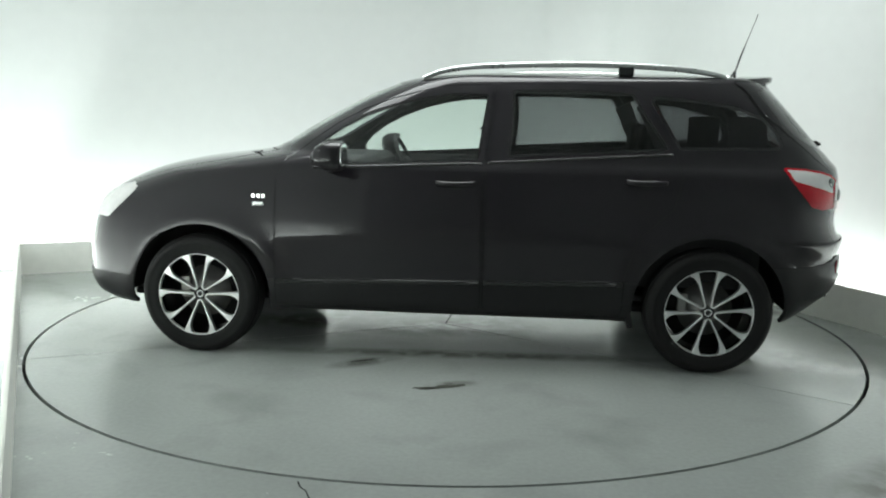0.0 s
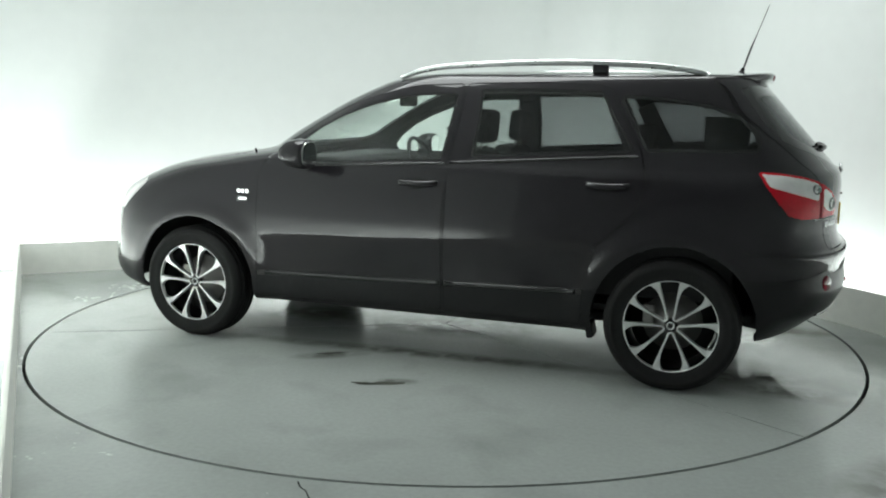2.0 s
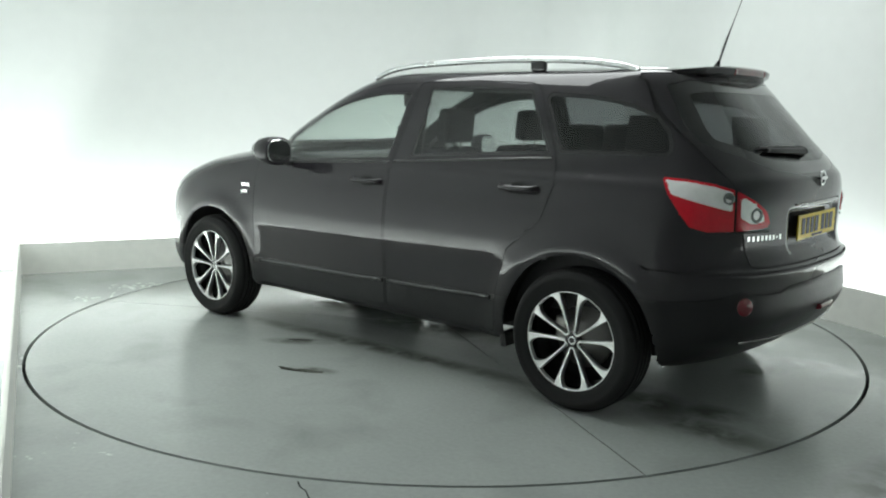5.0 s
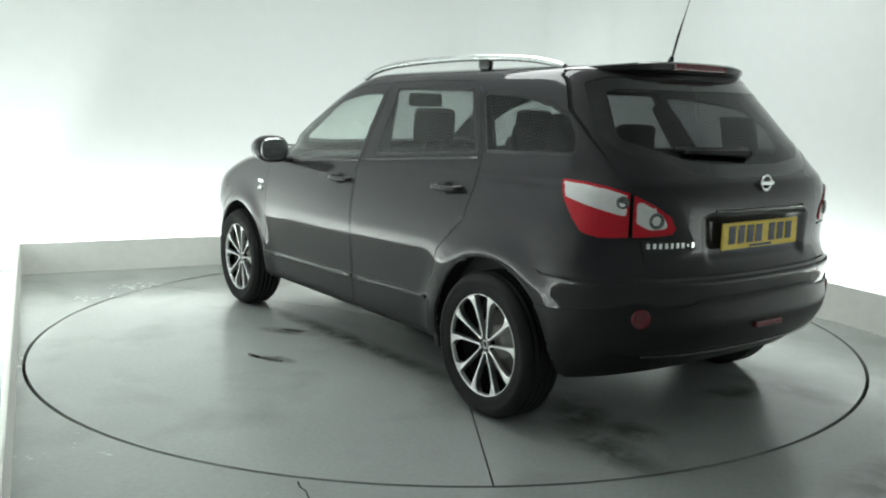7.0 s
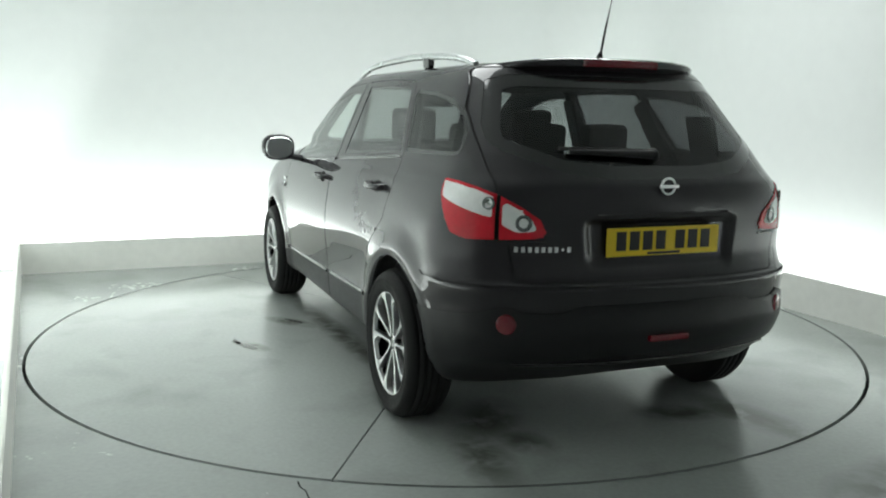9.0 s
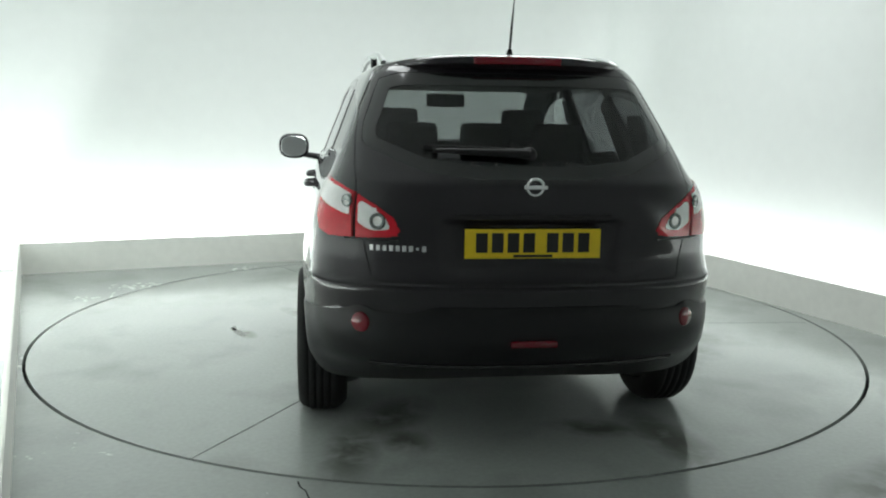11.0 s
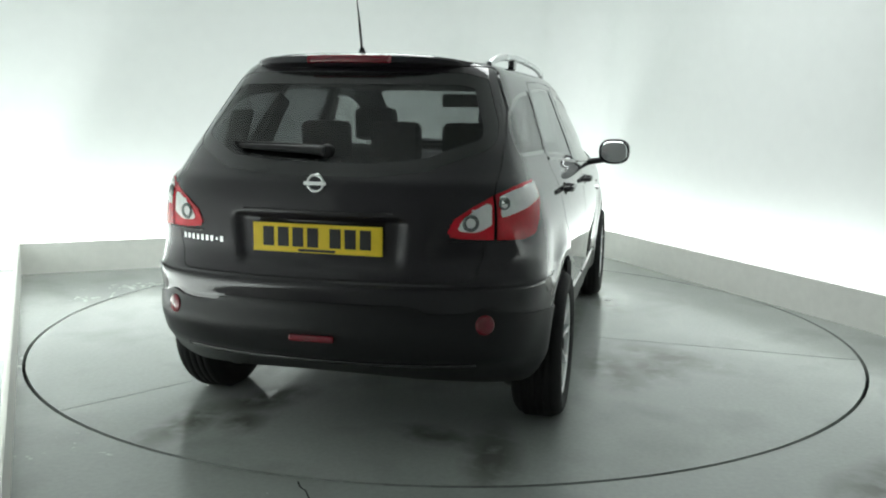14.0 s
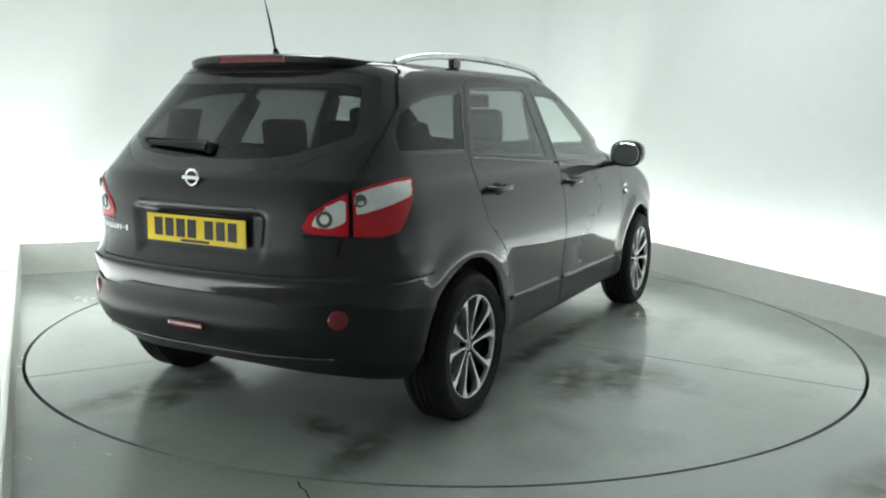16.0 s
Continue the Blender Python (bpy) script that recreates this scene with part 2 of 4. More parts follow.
def build_studio():
    inside = (0, 0)
    left_far, left_near = CORNER, CORNER + LEFTDIR * 8.9
    wall_slab("board_back", CORNER + E1 * -0.02, plan(RIGHT, BACK), 0, BOARD_H, 0.024, BOARD, "low off-white painted board in front of the lit wall", "board", inside)
    wall_slab("board_side", plan(RIGHT, BACK + 0.02), plan(RIGHT, NEAR), 0, BOARD_H, 0.024, BOARD, "low off-white painted board in front of the lit wall", "board", inside)
    wall_slab("board_end", left_far + LEFTDIR * -0.02, left_near, 0, BOARD_H, 0.024, BOARD, "low off-white board along the bright side wall", "board", inside)
    # walls stand behind the boards, with a light trough between
    wl0, wl1 = left_far + LEFTOUT * TROUGH - LEFTDIR * 1.2, left_near + LEFTOUT * TROUGH
    wall_slab("wall_back", plan(-5.2, BACK + TROUGH), plan(RIGHT + TROUGH + 0.2, BACK + TROUGH), 0, CEIL, 0.15, WALL, "smooth white studio wall lit from its foot", "wall", inside)
    wall_slab("wall_side", plan(RIGHT + TROUGH, BACK + TROUGH + 0.2), plan(RIGHT + TROUGH, NEAR - 0.2), 0, CEIL, 0.15, WALL, "smooth white studio wall lit from its foot", "wall", inside)
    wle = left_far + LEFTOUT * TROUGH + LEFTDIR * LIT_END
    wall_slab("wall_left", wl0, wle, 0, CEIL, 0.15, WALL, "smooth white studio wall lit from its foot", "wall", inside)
    # both unseen; their grey stands in for the dim end mirrored in the car
    wall_slab("wall_left_end", wle, wl1, 0, CEIL, 0.15, DARKWALL, "plain grey wall beside the camera, out of view", "wall", inside)
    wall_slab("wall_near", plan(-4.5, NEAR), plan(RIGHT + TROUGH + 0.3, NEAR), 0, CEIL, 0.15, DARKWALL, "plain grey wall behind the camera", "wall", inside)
    # the far corner is a smooth cove
    r, n = 0.50, 40
    verts, faces = [], []
    for i in range(n + 1):
        a = math.pi / 2 * i / n
        for zz in (-0.012, CEIL + 0.01):
            verts.append(plan(RIGHT + TROUGH - 0.002 - r + r * math.cos(a), BACK + TROUGH - 0.002 - r + r * math.sin(a), zz))
    for i in range(n):
        k = 2 * i
        faces.append((k, k + 1, k + 3, k + 2))
    tagged(part("wall_cove", to_mesh("wall_cove", verts, faces), WALL), "rounded white studio corner", "wall", kind="structure")
    # a crack in the floor beside the turntable
    v, f = sweep([(-0.530, -2.425, -0.002), (-0.515, -2.47, -0.002), (-0.490, -2.50, -0.002), (-0.468, -2.56, -0.002), (-0.44, -2.62, -0.002)], 0.005, 6, 0.6)
    tagged(part("floor_crack", to_mesh("floor_crack", v, f), PIT), "thin dark crack in the painted floor", "crack", kind="structure")
    # floor with a round pit for the turntable
    n, verts, faces = 160, [], []
    lo, hi = (-5.4, NEAR - 0.3), (RIGHT + 0.6, BACK + 0.6)
    for i in range(n):
        a = 2 * math.pi * i / n
        c, s = math.cos(a), math.sin(a)
        reach = min(x for x in ((hi[0] if c > 0 else lo[0]) / c if abs(c) > 1e-6 else 99, (hi[1] if s > 0 else lo[1]) / s if abs(s) > 1e-6 else 99))
        verts += [plan(GAP_R * c, GAP_R * s), plan(reach * c, reach * s), plan(GAP_R * c, GAP_R * s, -0.05)]
    for k in range(4):
        verts.append(plan((lo, hi)[k in (1, 2)][0], (lo, hi)[k > 1][1]))
    for i in range(n):
        j = (i + 1) % n
        faces.append((3 * i, 3 * i + 1, 3 * j + 1, 3 * j))
        faces.append((3 * i + 2, 3 * i, 3 * j, 3 * j + 2))
        p, q = verts[3 * i + 1], verts[3 * j + 1]
        if abs((p - q).dot(E1)) > 1e-4 and abs((p - q).dot(E2)) > 1e-4:
            corner = min(range(3 * n, 3 * n + 4), key=lambda k: (verts[k] - p).length + (verts[k] - q).length)
            faces.append((3 * i + 1, corner, 3 * j + 1))
    tagged(part("floor", to_mesh("floor", verts, faces, smooth=False), FLOOR), "grey-green painted concrete floor with wet stains", "floor", kind="structure")
    bm = bmesh.new()
    bmesh.ops.create_circle(bm, cap_ends=True, segments=96, radius=GAP_R + 0.01)
    tagged(part("pit", bm, PIT, m=pose(0, 0, -0.05)), "dark pit under the turntable", "pit", kind="structure")
    # ceiling
    bm = box(9.6, 10.4, 0.1, at=(-0.9, -1.5, CEIL + 0.05))
    tagged(part("ceiling", bm, CEILPAINT, m=pose(0, 0, 0, 0, 0, PHI)), "plain pale grey ceiling", "ceiling", kind="structure")
    # lamps in the troughs behind the boards, and the ceiling lamp
    z = 0.10
    strip_lamp("trough_lamp_back", plan(-3.4, BACK + 0.10, z), plan(RIGHT + 0.04, BACK + 0.10, z), 0.05, P_BACK, plan(0, BACK + 0.24, 0.6))
    strip_lamp("trough_lamp_side", plan(RIGHT + 0.10, BACK + 0.04, z), plan(RIGHT + 0.10, NEAR + 0.3, z), 0.05, P_SIDE, plan(RIGHT + 0.24, -1.5, 0.6))
    a, b = left_far + LEFTOUT * 0.10, left_far + LEFTDIR * (LIT_END - 0.4) + LEFTOUT * 0.10
    strip_lamp("trough_lamp_left", a + Vector((0, 0, z)), b + Vector((0, 0, z)), 0.05, P_LEFT, (a + b) / 2 + LEFTOUT * 0.14 + Vector((0, 0, 0.6)))
    strip_lamp("ceiling_lamp", plan(-1.6, -0.2, CEIL - 0.02), plan(1.6, -0.2, CEIL - 0.02), 1.6, P_CEIL, plan(0, -0.2, 0))


P_BACK, P_SIDE, P_LEFT, P_CEIL = 50, 44, 47, 99
build_studio()


# ---------------------------------------------------------------- the turntable
def sector(a0, a1, r, z, thick, n=40):
    """A flat plate of a round deck between two angles, with a narrow joint on both sides."""
    verts, faces = [], []
    half = 0.0035
    inner = []
    for i in range(n + 1):
        a = a0 + (a1 - a0) * i / n
        inner.append((r * math.cos(a), r * math.sin(a)))
    mid = (a0 + a1) / 2
    shift = Vector((math.cos(mid), math.sin(mid))) * (half / math.sin((a1 - a0) / 2))
    ring = [shift] + [Vector(p) for p in inner]
    ring[1] += Vector((-math.sin(a0), math.cos(a0))) * half
    ring[-1] -= Vector((-math.sin(a1), math.cos(a1))) * half
    k = len(ring)
    verts = [(p[0], p[1], z) for p in ring] + [(p[0], p[1], z - thick) for p in ring]
    faces = [tuple(range(k)), tuple(reversed(range(k, 2 * k)))] + [(i, i + k, (i + 1) % k + k, (i + 1) % k) for i in range(k)]
    return verts, faces


def blot(r, seed, stretch, n=26, z=0.0):
    """A thin irregular film of water."""
    verts = [(0, 0, z)]
    for i in range(n):
        a = 2 * math.pi * i / n
        k = r * (0.8 + 0.45 * noise.noise((math.cos(a) * 1.4 + seed, math.sin(a) * 1.4, seed * 0.7)))
        verts.append((k * stretch * math.cos(a), k * math.sin(a), z))
    faces = [(0, i + 1, (i + 1) % n + 1) for i in range(n)]
    return verts, faces


def build_turntable():
    table = tagged(new("turntable"), "round grey painted turntable set flush into the floor, wet in patches", "turntable")
    for a in (148.4, 266.7, 388.4 - 360):
        b = {148.4: 266.7, 266.7: 388.4, 388.4 - 360: 148.4}[a]
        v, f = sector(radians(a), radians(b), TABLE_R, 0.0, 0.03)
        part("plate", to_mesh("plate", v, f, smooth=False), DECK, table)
    spots = [(-0.13, 1.285, 0.030, 4.4, 25), (-0.03, 1.325, 0.020, 3.0, 10), (0.36, 0.90, 0.014, 7.0, 35)]
    for i, (x, y, r, st, turn) in enumerate(spots):
        v, f = blot(r, 3.1 * i + 0.7, st)
        part("puddle", to_mesh("puddle", v, f), WATER, table, "thin dark film of water", m=pose(x, y, 0.0015, 0, 0, turn))
    return table


turntable = build_turntable()


# ---------------------------------------------------------------- the car: its skin
HUB_X, HUB_Z, HUB_Y, TYRE_R = 1.379, 0.322, 0.780, 0.322
ARCH_R = 0.398
rear_x = curve([0.25, 0.36, 0.42, 0.52, 0.60, 0.695, 0.712, 0.75, 0.80, 0.92, 1.0, 1.07, 1.12, 1.18, 1.25, 1.355, 1.47, 1.50, 1.55],
               [-1.95, -2.09, -2.16, -2.198, -2.190, -2.203, -2.178, -2.160, -2.149, -2.147, -2.149, -2.14, -2.10, -2.0471, -1.9854, -1.8928, -1.7914, -1.765, -1.722])
front_x = curve([0.25, 0.30, 0.39, 0.54, 0.645, 0.75, 0.84, 0.90, 0.987, 1.036, 1.07, 1.095, 1.12, 1.154, 1.25, 1.33, 1.417, 1.484, 1.52, 1.55],
                [2.17, 2.23, 2.26, 2.25, 2.225, 2.19, 2.13, 2.04, 1.85, 1.68, 1.50, 1.31, 1.14, 1.06, 0.90, 0.76, 0.60, 0.45, 0.35, 0.22])
half_w = curve([0.25, 0.29, 0.36, 0.44, 0.50, 0.60, 0.665, 0.73, 0.80, 0.88, 0.95, 1.03, 1.06, 1.078, 1.12, 1.20, 1.30, 1.40, 1.46, 1.50, 1.53, 1.55],
               [0.80, 0.838, 0.849, 0.854, 0.857, 0.8645, 0.8705, 0.8715, 0.8665, 0.857, 0.845, 0.829, 0.816, 0.804, 0.785, 0.755, 0.715, 0.674, 0.648, 0.626, 0.602, 0.565])
rear_l = curve([0.25, 0.6, 1.0, 1.2, 1.55], [0.42, 0.46, 0.48, 0.43, 0.38])
front_l = curve([0.25, 0.7, 0.9, 1.0, 1.06, 1.12, 1.2, 1.55], [0.55, 0.52, 0.50, 0.58, 0.76, 0.66, 0.46, 0.40])
rear_n = curve([0.25, 0.70, 1.0, 1.5], [2.5, 2.5, 2.9, 3.2])
taper_k = curve([0.25, 0.9, 1.1, 1.55], [0.010, 0.011, 0.020, 0.032])


def skin_grid():
    """Half of the car's skin, wound from the rear centre round the flank to the nose, and up to the roof."""
    zs = np.concatenate([np.linspace(0.25, 0.84, 38), np.linspace(0.85, 1.15, 36), np.linspace(1.165, 1.55, 26)])
    roof = np.concatenate([np.linspace(0.985, 0.80, 9), np.linspace(0.74, 0.0, 10)])
    ar, am, af = np.linspace(0, math.pi / 2, 64)[:-1], np.linspace(0, 1, 150)[:-1], np.linspace(0, math.pi / 2, 46)
    rows = []
    for z in zs:
        xr, xf, w, lr, lf, k = (float(f(z)) for f in (rear_x, front_x, half_w, rear_l, front_l, taper_k))
        nr, nf = float(rear_n(z)), 2.55
        x = np.concatenate([xr + lr * (1 - np.cos(ar) ** (2 / nr)), xr + lr + (xf - lf - xr - lr) * am, xf - lf + lf * np.sin(af) ** (2 / nf)])
        edge = np.concatenate([np.sin(ar) ** (2 / nr), np.ones(len(am)), np.clip(np.cos(af), 0, 1) ** (2 / nf)])
        y = edge * w * (1 - k * x * x)
        for hx in (HUB_X, -HUB_X):
            d = np.hypot(x - hx, z - HUB_Z)
            y = y + 0.021 * np.exp(-((d - 0.42) / 0.075) ** 2) * (edge > 0.8) * np.clip((edge - 0.8) * 8, 0, 1)
        rows.append(np.stack([x, y, np.full_like(x, z)], 1))
    rim = rows[-1].copy()
    for s in roof:
        p = rim.copy()
        p[:, 0] = -0.62 + (rim[:, 0] + 0.62) * s
        p[:, 1] = rim[:, 1] * s
        p[:, 2] = 1.55 + 0.034 * (1 - s ** 2.6)
        rows.append(p)
    g = np.array(rows)
    # the recess round the number plate
    d = sd_poly(g[..., 1:].reshape(-1, 2), [(-0.33, 0.748), (0.33, 0.748), (0.35, 0.955), (-0.35, 0.955)], 0.03).reshape(g.shape[:2])
    g[..., 0] += np.where(g[..., 0] < -1.6, 0.022 * np.clip(-d / 0.022, 0, 1), 0)
    return g


def on_tail(y, z, out=0.0):
    """The skin's x at the back of the car, and how far it faces aside, in degrees."""
    def at(v):
        xr, w, lr, k, nr = (float(f(z)) for f in (rear_x, half_w, rear_l, taper_k, rear_n))
        e = min(0.999, v / (w * (1 - k * 4.2)))
        return xr + lr * (1 - (1 - e ** nr) ** (1 / nr))
    slope = (at(abs(y) + 0.01) - at(abs(y) - 0.01)) / 0.02 if abs(y) > 0.01 else 0.0
    return at(abs(y)) - out, math.degrees(math.atan(slope)) * (1 if y > 0 else -1)


def on_flank(x, z):
    """The skin's y on the flank."""
    d = math.hypot(abs(x) - HUB_X, z - HUB_Z)
    return float(half_w(z)) * (1 - float(taper_k(z)) * x * x) + 0.021 * math.exp(-((d - 0.42) / 0.075) ** 2)


def sd_poly(p, poly, r=0.0):
    """Signed distance of points to a polygon whose corners are rounded by r."""
    poly = np.array(poly, float)
    if r:
        area = np.sum(poly[:, 0] * np.roll(poly[:, 1], -1) - np.roll(poly[:, 0], -1) * poly[:, 1])
        poly = poly if area > 0 else poly[::-1]
        e = np.roll(poly, -1, 0) - poly
        e /= np.linalg.norm(e, axis=1, keepdims=True)
        nin = np.stack([-e[:, 1], e[:, 0]], 1)
        new_poly = []
        for i in range(len(poly)):
            n0, n1 = nin[i - 1], nin[i]
            b = (n0 + n1) / max(1e-6, 1 + n0 @ n1)
            new_poly.append(poly[i] + b * r)
        poly = np.array(new_poly)
    d, sign = np.full(len(p), 1e9), np.ones(len(p))
    for a, b in zip(poly, np.roll(poly, -1, 0)):
        e, w = b - a, p - a
        t = np.clip((w @ e) / (e @ e), 0, 1)
        d = np.minimum(d, ((w - t[:, None] * e) ** 2).sum(1))
        c0, c1, c2 = p[:, 1] >= a[1], p[:, 1] < b[1], e[0] * w[:, 1] > e[1] * w[:, 0]
        flip = (c0 & c1 & c2) | (~c0 & ~c1 & ~c2)
        sign[flip] *= -1
    return sign * np.sqrt(d) - r


def flank(poly, r=0.0, floor_y=0.42):
    return lambda p: np.where(p[:, 1] > floor_y, sd_poly(p[:, [0, 2]], poly, r), 1.0)


def tail(poly, r=0.0):
    return lambda p: np.where(p[:, 0] < -1.5, sd_poly(p[:, [1, 2]], poly, r), 1.0)


def nose(poly, r=0.0):
    return lambda p: np.where(p[:, 0] > 0.05, sd_poly(p[:, [1, 2]], poly, r), 1.0)


def corner(poly, r=0.0):
    """Shapes that wrap round the rear corner: degrees about an upright axis in the boot, and height."""
    def f(p):
        q = np.stack([np.degrees(np.arctan2(p[:, 1], -1.5 - p[:, 0])) * 0.0125, p[:, 2]], 1)
        return np.where((p[:, 0] < -1.55) & (p[:, 1] > 0.2), sd_poly(q, [(a * 0.0125, b) for a, b in poly], r), 1.0)
    return f


def disc(x, z, r):
    return lambda p: np.where(p[:, 1] > 0.3, np.hypot(p[:, 0] - x, p[:, 2] - z) - r, 1.0)


def below(zf, xmax):
    return lambda p: np.where(p[:, 0] < xmax, p[:, 2] - zf(p), 1.0)


def shrunk(f, by):
    return lambda p: f(p) + by


# outlines on the flank, in metres along and above the car
WIN_F = [(-0.150, 1.092), (-0.197, 1.448), (0.007, 1.446), (0.16, 1.424), (0.315, 1.386), (0.471, 1.328), (0.60, 1.262), (0.70, 1.19), (0.77, 1.11), (0.76, 1.05), (0.44, 1.058)]
WIN_R = [(-0.305, 1.112), (-0.325, 1.30), (-0.322, 1.470), (-0.62, 1.474), (-0.965, 1.460), (-1.050, 1.32), (-1.155, 1.160), (-0.75, 1.138)]
WIN_Q = [(-1.205, 1.164), (-1.125, 1.30), (-1.035, 1.450), (-1.30, 1.432), (-1.50, 1.400), (-1.64, 1.345), (-1.715, 1.275), (-1.745, 1.20), (-1.725, 1.172)]
DOOR_F = [(-0.178, 0.285), (-0.182, 1.08), (-0.232, 1.500), (0.02, 1.492), (0.17, 1.462), (0.33, 1.420), (0.49, 1.36), (0.63, 1.285), (0.75, 1.20), (0.90, 1.09), (0.95, 0.98), (0.955, 0.285)]
DOOR_R = [(-0.186, 0.285), (-0.190, 1.08), (-0.240, 1.502), (-0.62, 1.508), (-0.95, 1.496), (-1.01, 1.475), (-1.09, 1.33), (-1.185, 1.17), (-1.225, 1.02), (-1.18, 0.86), (-1.00, 0.70), (-0.94, 0.50), (-0.93, 0.285)]
WIN_B = [(-0.552, 1.480), (-0.47, 1.502), (0.47, 1.502), (0.552, 1.480), (0.622, 1.30), (0.630, 1.235), (0.60, 1.200), (0.40, 1.120), (0.20, 1.098), (-0.20, 1.098), (-0.40, 1.120), (-0.60, 1.200), (-0.630, 1.235), (-0.622, 1.30)]
WIN_W = [(-0.56, 1.165), (-0.60, 1.19), (-0.535, 1.480), (-0.47, 1.510), (0.47, 1.510), (0.535, 1.480), (0.60, 1.19), (0.56, 1.165), (0.3, 1.15), (-0.3, 1.15)]
GATE = [(-0.60, 0.712), (0.60, 0.712), (0.635, 0.87), (0.655, 1.0), (0.662, 1.14), (0.655, 1.25), (0.635, 1.36), (0.56, 1.535), (-0.56, 1.535), (-0.635, 1.36), (-0.655, 1.25), (-0.662, 1.14), (-0.655, 1.0), (-0.635, 0.87)]
HEADLAMP = [(2.12, 0.735), (2.10, 0.84), (1.90, 0.905), (1.79, 0.928), (1.755, 0.90), (1.80, 0.85), (1.93, 0.735)]
HOOD = [(-0.70, 0.99), (-0.66, 1.075), (-0.55, 1.125), (0.55, 1.125), (0.66, 1.075), (0.70, 0.99), (0.62, 0.875), (0.3, 0.86), (-0.3, 0.86), (-0.62, 0.875)]
LAMP = [(73.0, 1.085), (70.6, 1.01), (64.5, 0.888), (60, 0.870), (50, 0.874), (42, 0.880), (39.5, 0.90), (41.3, 0.952), (46, 0.998), (52, 1.040), (58, 1.063), (65, 1.078)]
LAMP_OUTER_CLEAR = [(71.6, 1.072), (65, 1.067), (58, 1.052), (53.2, 1.033), (53.2, 0.955), (57, 0.968), (63, 0.990), (70.0, 1.018)]
LAMP_INNER_CLEAR = [(50.6, 1.018), (46.3, 0.986), (43.2, 0.947), (41.9, 0.908), (46.8, 0.903), (48.6, 0.913), (50.6, 0.930)]


# width of the black printed border of each pane
FRIT = {"rear_window": 0.050, "window_quarter": 0.016, "window_rear": 0.012, "window_front": 0.010}


def bumper_line(p):
    y = np.abs(p[:, 1])
    return 0.598 + 0.028 * np.clip((0.44 - y) / 0.08, 0, 1) + 0.022 * np.exp(-((y - 0.645) / 0.045) ** 2) - 0.03 * np.clip((y - 0.70) / 0.15, 0, 1)


def cut(bm, f):
    """Splits the faces of a bmesh along the zero line of f, so that shapes have clean outlines."""
    bm.verts.ensure_lookup_table()
    bm.verts.index_update()
    co = np.array([v.co for v in bm.verts])
    d = f(co)
    edges = [e for e in bm.edges if d[e.verts[0].index] * d[e.verts[1].index] < 0 and abs(d[e.verts[0].index]) < 0.9 and abs(d[e.verts[1].index]) < 0.9]
    if not edges:
        return
    a = np.array([e.verts[0].co for e in edges])
    b = np.array([e.verts[1].co for e in edges])
    lo, hi = np.zeros(len(edges)), np.ones(len(edges))
    da = np.array([d[e.verts[0].index] for e in edges])
    for _ in range(14):
        mid = (lo + hi) / 2
        dm = f(a + (b - a) * mid[:, None])
        same = dm * da > 0
        lo, hi = np.where(same, mid, lo), np.where(same, hi, mid)
    t = (lo + hi) / 2
    zero = set()
    for e, k, p, q in zip(edges, t, a, b):
        at = Vector(p + (q - p) * k)
        v0, v1 = e.verts
        if k < 0.04 and v0 not in zero:
            v0.co = at
            zero.add(v0)
        elif k > 0.96 and v1 not in zero:
            v1.co = at
            zero.add(v1)
        else:
            _, nv = bmesh.utils.edge_split(e, v0, float(k))
            nv.co = at
            zero.add(nv)
    for face in {fc for v in zero for fc in v.link_faces}:
        zs = [v for v in face.verts if v in zero]
        if len(zs) == 2 and not any(e.other_vert(zs[0]) is zs[1] for e in zs[0].link_edges):
            bmesh.utils.face_split(face, zs[0], zs[1])


def seam_of(f, width=0.006):
    return f, shrunk(f, width)


